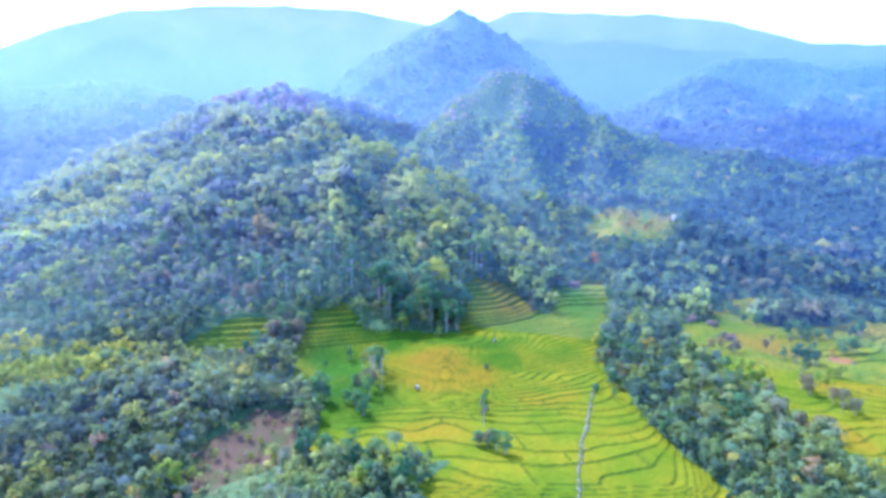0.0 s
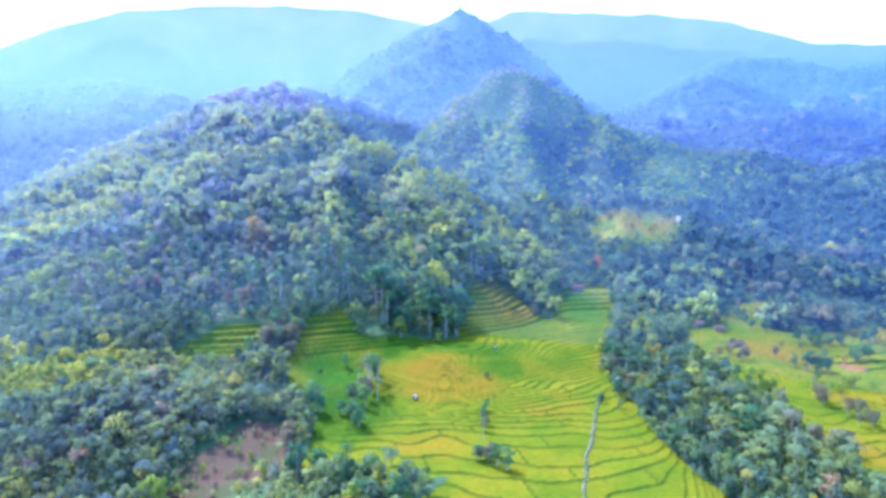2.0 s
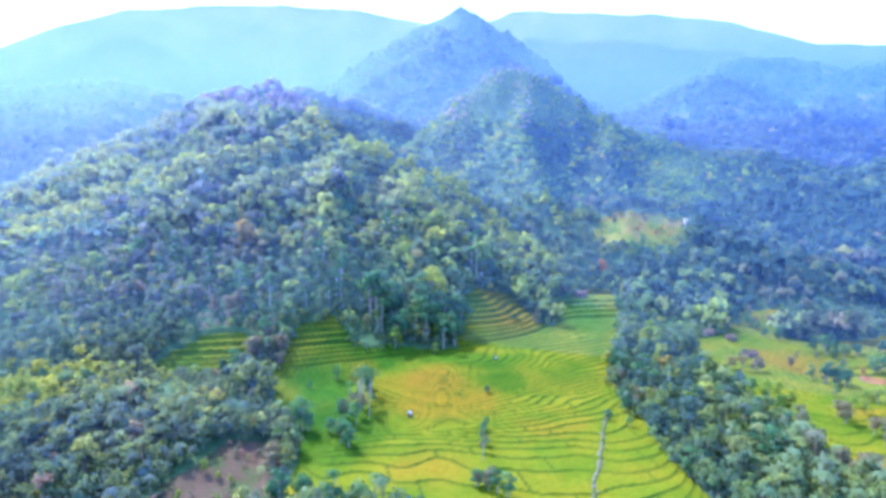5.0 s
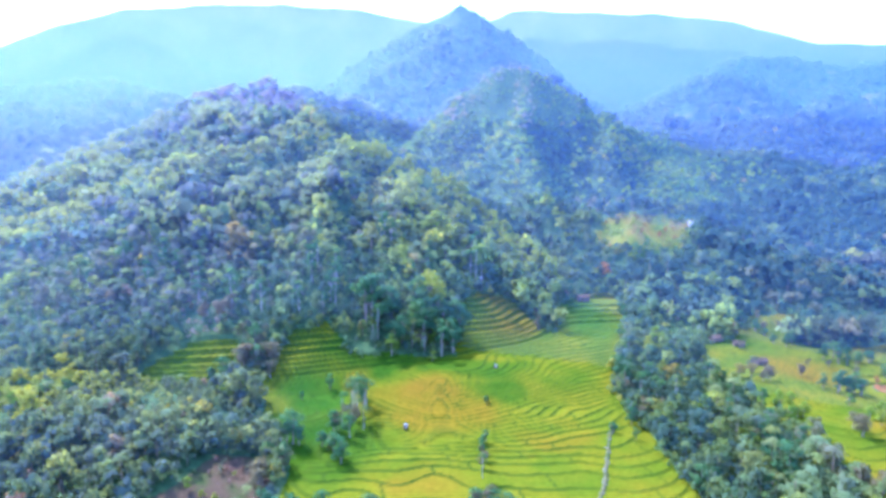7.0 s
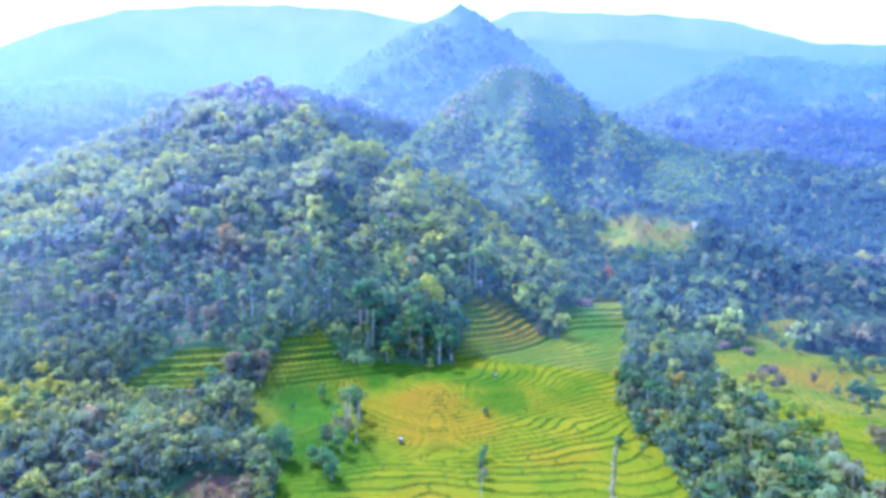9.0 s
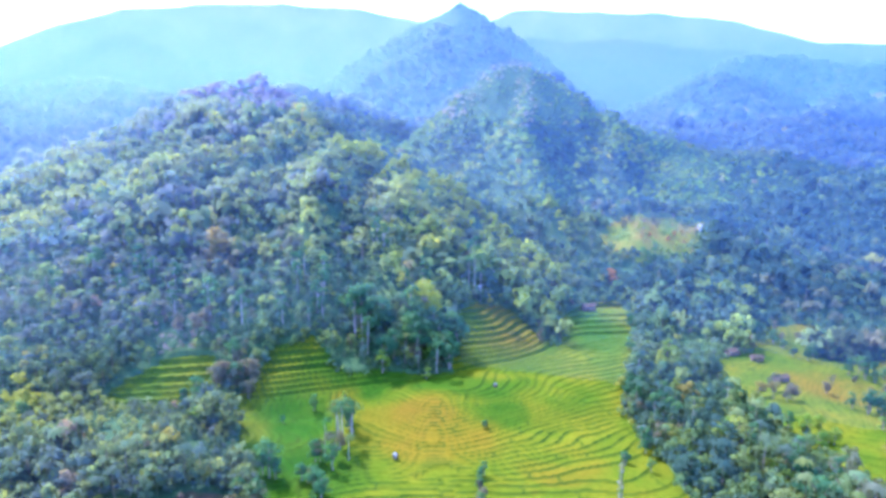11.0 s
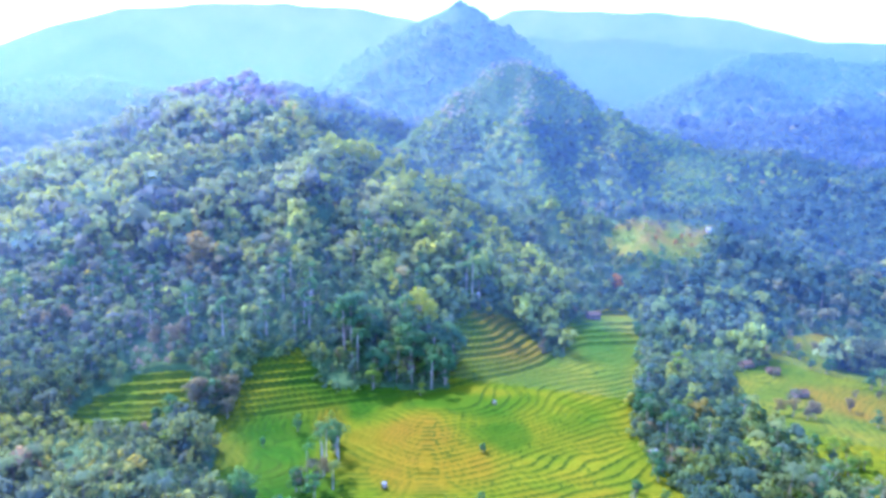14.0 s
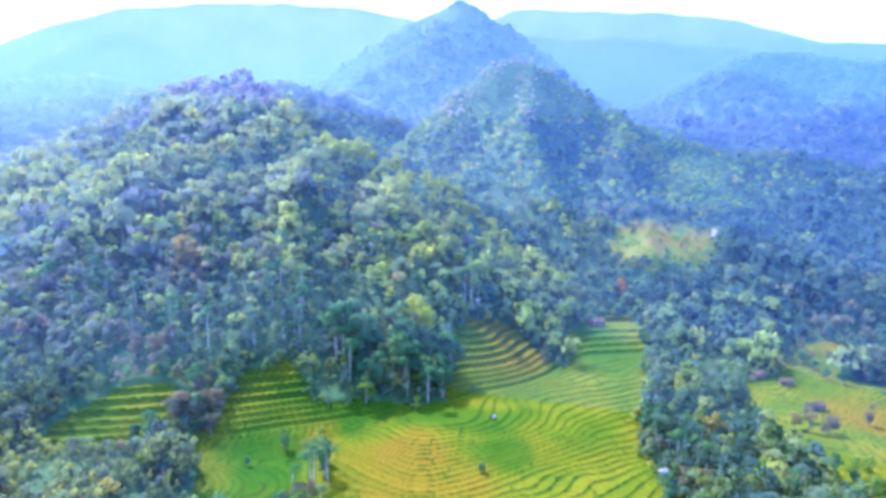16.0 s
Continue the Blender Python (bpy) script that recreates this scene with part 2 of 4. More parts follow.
def far_meadow(x, y):
    """Cleared slopes on the distant hills."""
    return (y > 590) & (np.abs(x - 20) > 230) & (vnoise(x, y, 33, 91) + 0.5 * vnoise(x, y, 14, 92) > 0.72)


def wobble(x, y):
    return x + 2.2 * vnoise(x, y, 9, 21), y + 2.2 * vnoise(x, y, 9, 22)


def in_field(x, y):
    u, v = wobble(x, y)
    return (inside(u, v, FIELD_MAIN) | inside(u, v, FIELD_RIGHT) | inside(u, v, FIELD_LEFT)) & (np.hypot(u - 151, (v - 223) * 1.2) > 4.5)


STEP_Z, STEP_N = [-7.5, -2, 2, 6, 10, 40], [0, 11, 33, 49, 53, 73]  # height above the valley against the count of terraces


def count_of(x, y):
    return np.interp(height(x, y) + (0.24 + 0.3 * smooth(165, 200, y)) * vnoise(x, y, 24, 31) + (0.07 + 0.12 * smooth(165, 200, y)) * vnoise(x, y, 9, 32), STEP_Z, STEP_N)


def terraced(x, y):
    """Height with level fields, their raised lips and steep faces; the number of the level; how far it is a lip or face."""
    u = count_of(x, y)
    k = np.floor(u)
    f = u - k
    metres = np.hypot(count_of(x + 0.4, y) - u, count_of(x, y + 0.4) - u) / 0.4  # levels a metre
    face, lip = np.clip(0.44 * metres, 0.02, 0.14), np.clip(0.18 * metres, 0.01, 0.07)
    z0, z1 = np.interp(k, STEP_N, STEP_Z), np.interp(k + 1, STEP_N, STEP_Z)
    z = z0 + (z1 - z0) * smooth(1 - face, 1.0, f)
    return z + 0.32 * smooth(lip * 2, lip * 0.5, f), k, np.maximum(smooth(1 - 1.25 * face, 1 - 0.75 * face, f), smooth(lip * 1.5, lip * 0.6, f))


def level(x, y):
    """The finished height of the ground."""
    return np.where(in_field(x, y), terraced(x, y)[0], height(x, y) + 0.35 * vnoise(x, y, 5, 41))


def quad_mesh(name, verts, quads, mats, mat_index=None, tint=None, bank=None, normals=None, crop=None):
    """A mesh from arrays of corners and four-sided faces."""
    me = bpy.data.meshes.new(name)
    n = len(quads)
    me.vertices.add(len(verts))
    me.vertices.foreach_set("co", np.asarray(verts, np.float32).ravel())
    me.loops.add(4 * n)
    me.loops.foreach_set("vertex_index", np.asarray(quads, np.int32).ravel())
    me.polygons.add(n)
    me.polygons.foreach_set("loop_start", np.arange(0, 4 * n, 4, dtype=np.int32))
    for m in mats:
        me.materials.append(m)
    if mat_index is not None:
        me.polygons.foreach_set("material_index", np.asarray(mat_index, np.int32))
    me.update(calc_edges=True)
    if tint is not None:
        a = me.attributes.new("tint", "FLOAT_COLOR", "POINT")
        a.data.foreach_set("color", np.column_stack([tint, np.ones(len(tint))]).astype(np.float32).ravel())
    if bank is not None:
        me.attributes.new("bank", "FLOAT", "POINT").data.foreach_set("value", np.asarray(bank, np.float32))
    if crop is not None:
        for key, values in zip(("ripe", "deep"), crop):
            me.attributes.new(key, "FLOAT", "POINT").data.foreach_set("value", np.asarray(values, np.float32))
    if normals is not None:  # leaves shade with the roundness of the clump they belong to
        me.polygons.foreach_set("use_smooth", np.ones(n, bool))
        me.normals_split_custom_set_from_vertices(np.asarray(normals, np.float32))
    return me


def steps(spans):
    """Grid lines: (from, to, spacing) spans, one after the other."""
    out = [np.arange(a, b, s) for a, b, s in spans]
    return np.concatenate(out + [np.array([spans[-1][1]])])


WIDE_X = steps([(-4200, -1000, 160), (-1000, -420, 20), (-420, 520, 5), (520, 1000, 20), (1000, 4200, 160)])
GX = steps([(-4200, -1000, 160), (-1000, -420, 20), (-420, -92, 5), (-92, -60, 1.0), (-60, 68, 0.55), (68, 96, 1.2), (96, 222, 0.9), (222, 520, 5), (520, 1000, 20), (1000, 4200, 160)])
GY = steps([(104, 310, 0.6)])
MX, MY = np.meshgrid(GX, GY)
MZ = height(MX, MY) + 0.35 * vnoise(MX, MY, 5, 41)
FX, FY = (MX[:-1, :-1] + MX[1:, 1:]) / 2, (MY[:-1, :-1] + MY[1:, 1:]) / 2
vert_in = np.zeros(MX.shape, bool)
jj, ii = np.where((MX > -92) & (MX < 222) & (MY > 104) & (MY < 310))
vert_in[jj, ii] = in_field(MX[jj, ii], MY[jj, ii])
TZ, TK, TE = terraced(MX[vert_in], MY[vert_in])
MZ[vert_in] = TZ
level_no = np.full(MX.shape, -1.0)
level_no[vert_in] = TK
edge = np.zeros(MX.shape)
edge[vert_in] = TE
idx = np.arange(MX.size).reshape(MX.shape)
quads = np.stack([idx[:-1, :-1], idx[:-1, 1:], idx[1:, 1:], idx[1:, :-1]], -1)
face_in = vert_in[:-1, :-1] & vert_in[:-1, 1:] & vert_in[1:, 1:] & vert_in[1:, :-1]
VERTS = np.stack([MX.ravel(), MY.ravel(), MZ.ravel()], 1)

# one object a paddy: a level, cut across every so often by an earth bank
def cut_at(k, x, y):
    """How far along its level a place lies: the number of the paddy, and the metres from its end bank."""
    width = 24 + 22 * lattice(k, k * 0 + 3, 51)
    along = (x + 0.25 * y + 40 * lattice(k, k * 0 + 5, 52)) / width
    return np.floor(along), (along - np.floor(along)) * width


k_face = np.where(face_in, level_no[:-1, :-1], -1)
seg, _ = cut_at(k_face, FX, FY)
field_no = np.where(FX > 90, 1, np.where(FX < -50, 2, 0))
code = np.where(face_in, (k_face + 2) * 1000 + (seg + 50) * 4 + field_no, -1).astype(int)
_, from_bank = cut_at(level_no, MX, MY)
edge = np.maximum(edge, np.where(vert_in, smooth(0.75, 0.35, from_bank), 0))
bank_strength = 0.68 + 0.32 * smooth(-0.35, 0.35, vnoise(MX, MY, 20, 95))  # how strongly the dark bank lines show, weaker in patches
bank_strength = bank_strength * (1 - 0.65 * smooth(1.3, 0.7, np.hypot((MX - 66) / 14, (MY - 270) / 20)))
edge = (edge * bank_strength).ravel()
codes, counts = np.unique(code[face_in], return_counts=True)
keep = [c for c, n in sorted(zip(codes, counts), key=lambda p: -p[1])[:290] if n > 25]
# stands of one stage: place, reach across and along the valley, how far it has come
RIPE = [(-1, 194, 17, 17, 1.0), (-2, 156, 9, 9, 0.5), (30, 179, 12, 6, 0.8), (25, 262, 14, 16, 1.0), (66, 303, 12, 7, 0.8), (-46, 192, 8, 8, 0.3), (132, 235, 17, 14, 1.0), (128, 184, 12, 10, 0.6), (146, 282, 14, 8, 0.6), (108, 154, 8, 10, 0.8), (185, 258, 22, 12, 0.7), (-25, 212, 7, 6, 0.5)]
# those below the hill-foot trees also put the trees' shade into the crop
DEEP_GREEN = [(-37, 196, 14, 24, 1.0), (-28, 172, 12, 18, 1.0), (-22, 222, 16, 9, 1.0), (10, 222, 20, 9, 0.9), (21, 206, 9, 8, 0.7), (64, 274, 13, 20, 0.7), (38, 240, 14, 9, 0.6), (38, 256, 9, 10, 0.7), (100, 214, 8, 10, 0.6), (112, 262, 12, 8, 0.5), (-72, 204, 18, 8, 0.5), (45, 212, 8, 6, 0.4)]


def crop_at(x, y):
    """How ripe and how deep green the crop is there, each from 0 to 1."""
    x, y = np.asarray(x, float), np.asarray(y, float)
    u, v = x + 5 * vnoise(x, y, 16, 81) + 2 * vnoise(x, y, 6, 83), y + 5 * vnoise(x, y, 16, 82)
    out = []
    for stands in (RIPE, DEEP_GREEN):
        best = np.zeros(x.shape)
        for sx, sy, rx, ry, most in stands:
            best = np.maximum(best, most * smooth(1.25, 0.6, np.hypot((u - sx) / rx, (v - sy) / ry)))
        out.append(best)
    return out


terraces = tagged(new("rice_terraces"), "bright green and golden rice paddies stepped down the valley floor", "rice terraces", kind="structure")
is_paddy = np.isin(code, keep)
order = np.argsort(code[is_paddy], kind="stable")
pq, pc = quads[is_paddy][order], code[is_paddy][order]
for c in np.unique(pc):
    a, b = np.searchsorted(pc, [c, c + 1])
    used, local = np.unique(pq[a:b], return_inverse=True)
    ob = new("paddy", quad_mesh("paddy", VERTS[used], local.reshape(-1, 4), [RICE], bank=edge[used], crop=crop_at(VERTS[used, 0], VERTS[used, 1])))
    ob.parent = terraces

small = face_in & ~is_paddy
used, local = np.unique(quads[small], return_inverse=True)
ob = new("narrow_paddies", quad_mesh("narrow_paddies", VERTS[used], local.reshape(-1, 4), [RICE], bank=edge[used], crop=crop_at(VERTS[used, 0], VERTS[used, 1])))
ob.parent = terraces
tagged(ob, kind="stuff")

def ground_kind(x, y):
    """Which ground it is: 0 undergrowth, 1 meadow, 2 bare earth, 3 red earth, 4 bright grass."""
    wx, wy = wobble(x, y)
    kind = np.where(inside(wx, wy, CLEARING) | far_meadow(x, y), 1, 0)
    kind[inside(wx, wy, BARE_PATCH)] = 2
    kind[np.hypot(wx - 151, (wy - 223) * 1.2) < 4.5] = 3
    kind[inside(wx, wy, GRASS_BANK)] = 4
    return kind


rest = ~face_in
sheets_v, sheets_q, sheets_k = [VERTS], [quads[rest]], [ground_kind(FX, FY)[rest]]
for rows in (steps([(-3000, -60, 150), (-60, 104, 6)]), steps([(310, 640, 4), (640, 1160, 9), (1160, 4600, 120)])):
    bx, by = np.meshgrid(WIDE_X, rows)
    bi = np.arange(bx.size).reshape(bx.shape) + sum(len(v) for v in sheets_v)
    sheets_q.append(np.stack([bi[:-1, :-1], bi[:-1, 1:], bi[1:, 1:], bi[1:, :-1]], -1).reshape(-1, 4))
    sheets_v.append(np.stack([bx.ravel(), by.ravel(), (height(bx, by) + 0.35 * vnoise(bx, by, 5, 41)).ravel()], 1))
    sheets_k.append(ground_kind((bx[:-1, :-1] + bx[1:, 1:]) / 2, (by[:-1, :-1] + by[1:, 1:]) / 2).ravel())
used, local = np.unique(np.concatenate(sheets_q), return_inverse=True)
ground = new("ground", quad_mesh("ground", np.concatenate(sheets_v)[used], local.reshape(-1, 4), [UNDERGROWTH, MEADOW, BARE_EARTH, RED_EARTH, BRIGHT_GRASS], np.concatenate(sheets_k)))
ground.data.polygons.foreach_set("use_smooth", np.ones(len(ground.data.polygons), bool))
tagged(ground, "hilly jungle ground with dark undergrowth and a grassy clearing", "ground", kind="structure")


# ---- trees ----
def rnd(seed):
    return np.random.RandomState(seed)


def unit(v):
    return v / (np.linalg.norm(v, axis=1, keepdims=True) + 1e-9)


def cards(centres, normals, sizes, rs):
    """Four-sided leaf sprays: slightly folded, irregular in outline."""
    n = len(centres)
    nrm = normals / (np.linalg.norm(normals, axis=1, keepdims=True) + 1e-9)
    a = np.cross(nrm, rs.normal(size=(n, 3)))
    a /= np.linalg.norm(a, axis=1, keepdims=True) + 1e-9
    b = np.cross(nrm, a)
    s = sizes[:, None]
    j = lambda: rs.uniform(0.55, 1.25, (n, 1))
    v = np.stack([centres + a * s * j() + nrm * s * rs.uniform(-.3, .1, (n, 1)), centres + b * s * j(),
                  centres - a * s * j() + nrm * s * rs.uniform(-.3, .1, (n, 1)), centres - b * s * j()], 1)
    return v.reshape(-1, 3), np.arange(4 * n).reshape(-1, 4)


def broadleaf(seed, leaves, high=9.0, wide=3.6, blobs=8, spray=0.75, ruffle=0.3, low=0.34):
    """Corners, faces and soft normals of a crown made of leafy clumps, its foot at the origin."""
    rs = rnd(seed)
    c, nn, sz, soft = [], [], [], []
    for i in range(blobs):
        turn, out = rs.uniform(0, 6.283), wide * rs.uniform(0.15, 0.72)
        hub = np.array([math.cos(turn) * out, math.sin(turn) * out, high * rs.uniform(low, 0.86) - 0.22 * out])
        if i == 0:
            hub = np.array([0, 0, high * 0.82])
        r = wide * rs.uniform(0.30, 0.52)
        n = leaves // blobs
        d = rs.normal(size=(n, 3))
        d[:, 2] = np.abs(d[:, 2]) * 0.9 - 0.25
        d /= np.linalg.norm(d, axis=1, keepdims=True)
        c.append(hub + d * r * rs.uniform(0.55, 1.15, (n, 1)) * np.array([1, 1, 0.8]))
        nn.append(d + rs.normal(size=(n, 3)) * ruffle)
        round_off = c[-1] - np.array([0, 0, high * 0.42])
        soft.append(unit(0.75 * d + 0.45 * unit(round_off) + rs.normal(size=(n, 3)) * 0.13))
        sz.append(np.full(n, spray) * rs.uniform(0.6, 1.25, n))
    return (*cards(np.concatenate(c), np.concatenate(nn), np.concatenate(sz), rs), np.repeat(np.concatenate(soft), 4, axis=0))


def palm_crown(seed, fronds=15, high=11.0, reach=3.0, pieces=4):
    """Drooping palm fronds: each a folded ribbon of leaflets that narrows to its tip."""
    rs = rnd(seed)
    v, q = [], []
    top = np.array([rs.uniform(-.8, .8), rs.uniform(-.8, .8), high])
    for i in range(fronds):
        turn = 6.283 * (i + rs.uniform(-.3, .3)) / fronds
        lift, length = rs.uniform(-0.1, 1.1), reach * rs.uniform(0.8, 1.15)
        d, side = np.array([math.cos(turn), math.sin(turn), 0]), np.array([-math.sin(turn), math.cos(turn), 0])
        base = len(v) * 3
        for s in range(pieces + 1):
            w = s / pieces
            mid = top + d * length * w * (1 - 0.12 * lift) + np.array([0, 0, lift * length * 0.7 * w - length * (0.55 + 0.4 * lift) * w * w])
            half = 0.21 * (math.sin(math.pi * min(1.0, 0.12 + w * 0.88)) + 0.12) * rs.uniform(0.8, 1.2)
            v.append(np.array([mid - side * half - [0, 0, 0.35 * half], mid, mid + side * half - [0, 0, 0.35 * half]]))
        for s in range(pieces):
            a = base + 3 * s
            q += [(a + 3, a + 4, a + 1, a), (a + 4, a + 5, a + 2, a + 1)]
    v = np.concatenate(v)
    return v, np.array(q), unit(unit(v - top) + np.array([0, 0, 0.9]))


def stem(path, radii, sides=6):
    """A tapered limb along a line of points."""
    v, q = [], []
    for (x, y, z), r in zip(path, radii):
        for i in range(sides):
            a = 6.283 * i / sides
            v.append((x + r * math.cos(a), y + r * math.sin(a), z))
    for s in range(len(path) - 1):
        for i in range(sides):
            a, b = s * sides + i, s * sides + (i + 1) % sides
            q.append((a, b, b + sides, a + sides))
    return np.array(v), np.array(q)


def joined(pieces):
    vs, qs, n = [], [], 0
    for v, q in pieces:
        vs.append(v), qs.append(q + n)
        n += len(v)
    return np.concatenate(vs), np.concatenate(qs)


def trunk_of(seed, high, thick=0.22, limbs=3):
    rs = rnd(seed + 900)
    lean = rs.uniform(-.4, .4, 2)
    parts = [stem([(0, 0, -0.6), (lean[0] * .3, lean[1] * .3, high * .35), (lean[0], lean[1], high * .75)], [thick * 1.35, thick, thick * .45])]
    for i in range(limbs):
        a, r = rs.uniform(0, 6.283), high * rs.uniform(.14, .22)
        z = high * rs.uniform(.34, .5)
        parts.append(stem([(lean[0] * .4, lean[1] * .4, z), (r * .6 * math.cos(a), r * .6 * math.sin(a), z + high * .12), (r * math.cos(a), r * math.sin(a), z + high * .26)], [thick * .6, thick * .4, thick * .15], 5))
    return joined(parts)


def whole(crown, high, thick=0.2):
    """A crown with a bare stem under it: corners, faces and how many of the corners are leaf."""
    s = stem([(0, 0, -1.0), (0.2, 0.1, high * 0.55), (0.1, 0.2, high * 0.85)], [thick * 1.2, thick, thick * 0.6], 4)
    v, q = joined([crown[:2], s])
    return v, q, len(crown[0]), np.concatenate([crown[2], unit(s[0] * np.array([1, 1, 0]))])


def stemless(crown):
    return crown[0], crown[1], len(crown[0]), crown[2]


STEM_TINT = np.array((0.15, 0.14, 0.12))
GREENS = np.array([(0.058, 0.112, 0.0952), (0.066, 0.130, 0.084), (0.095, 0.165, 0.077), (0.058, 0.110, 0.119), (0.13, 0.195, 0.07), (0.18, 0.225, 0.056), (0.22, 0.24, 0.056), (0.13, 0.14, 0.126), (0.16, 0.14, 0.126)])
GREENS *= np.array((1.18, 1.0, 0.70))
SHARES = np.array([0.22, 0.24, 0.24, 0.18, 0.07, 0.015, 0.005, 0.01, 0.005])


def forest(name, label, spots, shapes, sizes, seed, tints, lie=0.0):
    """One mesh of many trees: each shape is (corners, faces), set on the ground at its spot."""
    rs = rnd(seed)
    vs, qs, ts, ns, n = [], [], [], [], 0
    pick = rs.randint(0, len(shapes), len(spots))
    turn = rs.uniform(0, 6.283, len(spots))
    tints = tints * rs.uniform(0.9, 1.1, (len(spots), 1))
    px, py = spots[:, 0], spots[:, 1]
    fall = unit(np.stack([height(px - 7, py) - height(px + 7, py), height(px, py - 7) - height(px, py + 7), np.full(len(px), 14.0)], 1))
    for s, (v, q, leaf, nrm) in enumerate(shapes):
        m = np.where(pick == s)[0]
        if not len(m):
            continue
        k = sizes[m][:, None]
        c, d = np.cos(turn[m])[:, None], np.sin(turn[m])[:, None]
        x = (v[:, 0] * c - v[:, 1] * d) * k + spots[m, 0:1]
        y = (v[:, 0] * d + v[:, 1] * c) * k + spots[m, 1:2]
        z = v[:, 2] * k * rs.uniform(0.85, 1.2, (len(m), 1)) + spots[m, 2:3]
        vs.append(np.stack([x, y, z], -1).reshape(-1, 3))
        turned = np.stack([nrm[:, 0] * c - nrm[:, 1] * d, nrm[:, 0] * d + nrm[:, 1] * c, nrm[:, 2] + 0 * c], -1)
        ns.append(unit((turned * (1 - lie) + fall[m][:, None, :] * lie).reshape(-1, 3)))  # a closed canopy follows the lie of the slope
        qs.append((q[None] + (np.arange(len(m)) * len(v))[:, None, None]).reshape(-1, 4) + n)
        tone = np.repeat(tints[m][:, None, :], len(v), axis=1)
        tone[:, leaf:] = STEM_TINT
        ts.append(tone.reshape(-1, 3))
        n += len(m) * len(v)
    ob = new(name, quad_mesh(name, np.concatenate(vs), np.concatenate(qs), [FOREST_LEAVES], tint=np.concatenate(ts), normals=np.concatenate(ns)))
    return tagged(ob, label, "forest", kind="stuff")


def scatter(x0, x1, y0, y1, gap, seed):
    """Jittered spots in a stretch of the plan."""
    rs = rnd(seed)
    x, y = np.meshgrid(np.arange(x0, x1, gap), np.arange(y0, y1, gap))
    x = x.ravel() + rs.uniform(-.5, .5, x.size) * gap
    y = y.ravel() + rs.uniform(-.5, .5, y.size) * gap
    return x, y


def open_ground(x, y):
    """Where no wood grows: fields, the clearing, bare earth."""
    u, v = wobble(x, y)
    hit = far_meadow(x, y)
    for ring in (*FIELDS, CLEARING, BARE_PATCH, GRASS_BANK):
        hit |= inside(u, v, ring)
    return hit


def seen_fan(x, y):
    return np.abs(x) < 0.76 * y + 8


def wood(name, label, box, gap, shapes, size, seed, where=None, lie=0.2):
    x, y = scatter(*box, gap, seed)
    ok = ~open_ground(x, y) & seen_fan(x, y)
    if where is not None:
        ok &= where(x, y)
    x, y = x[ok], y[ok]
    rs = rnd(seed + 1)
    lee = (y > 300) & (height(x, y + 4) - height(x, y) < -1.0)  # thinner wood on the far slopes of the ridges
    ok = ~lee | (rs.uniform(size=len(x)) < 0.5)
    x, y = x[ok], y[ok]
    spots = np.stack([x, y, level(x, y) - 0.2], 1)
    grow = size * np.clip(np.exp(rs.normal(-0.08, 0.25, len(x))), 0.5, 1.5) * (1 + 0.25 * vnoise(x, y, 30, 61))
    for zx, zy, reach, low in LOW:
        grow[np.hypot(x - zx, y - zy) < reach] *= low
    tints = GREENS[rs.choice(len(GREENS), len(x), p=SHARES / SHARES.sum())]
    drift = vnoise(x, y, 34, 63)[:, None]
    tints = tints * (1 + 0.2 * drift) + (np.clip(vnoise(x, y, 52, 64), 0, 1) + 0.7 * np.clip(vnoise(x, y, 19, 65) - 0.1, 0, 1))[:, None] * np.array((0.085, 0.08, 0.0))
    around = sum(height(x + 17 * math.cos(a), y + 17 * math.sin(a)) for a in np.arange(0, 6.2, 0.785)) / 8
    crest = np.clip((height(x, y) - around) / 2.6 - 0.15, 0, 1)[:, None] * np.where(((x > 85) & (y > 240)) | (y > 390) & (x > -60), 0.35, 1.0)[:, None]  # crest sunlight painted into the tints as yellower leaves
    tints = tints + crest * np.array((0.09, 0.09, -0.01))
    tints = np.where(inside(x, y, PEAK_WOOD)[:, None], tints * np.array((1.0, 1.1, 0.72)), tints)
    # distance haze put into the far woods' tint, toward one bluish green
    tints = np.where((y > 620)[:, None], 0.75 * HAZED_GREEN + 0.25 * tints, tints)
    tints = np.where(((y > 500) & (y <= 620) & (np.abs(x - 60) > 140))[:, None], 0.6 * HAZED_GREEN + 0.4 * tints, tints)
    hill = smooth(214, 240, y) * smooth(50, 25, x) * smooth(305, 258, y)  # lower hill's tints brightened to paint in missing light
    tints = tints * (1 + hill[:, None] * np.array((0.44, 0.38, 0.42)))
    tints = tints * (1 - (smooth(214, 196, y) * smooth(-20, -40, x))[:, None] * np.array((0.08, 0.15, -0.06)))  # shade painted in: near-left wood made darker and bluer
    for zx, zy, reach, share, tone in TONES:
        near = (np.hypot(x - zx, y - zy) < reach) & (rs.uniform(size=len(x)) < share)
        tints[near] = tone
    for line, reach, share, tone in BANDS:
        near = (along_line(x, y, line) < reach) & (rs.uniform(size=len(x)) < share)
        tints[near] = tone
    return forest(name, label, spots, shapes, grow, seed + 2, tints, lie)


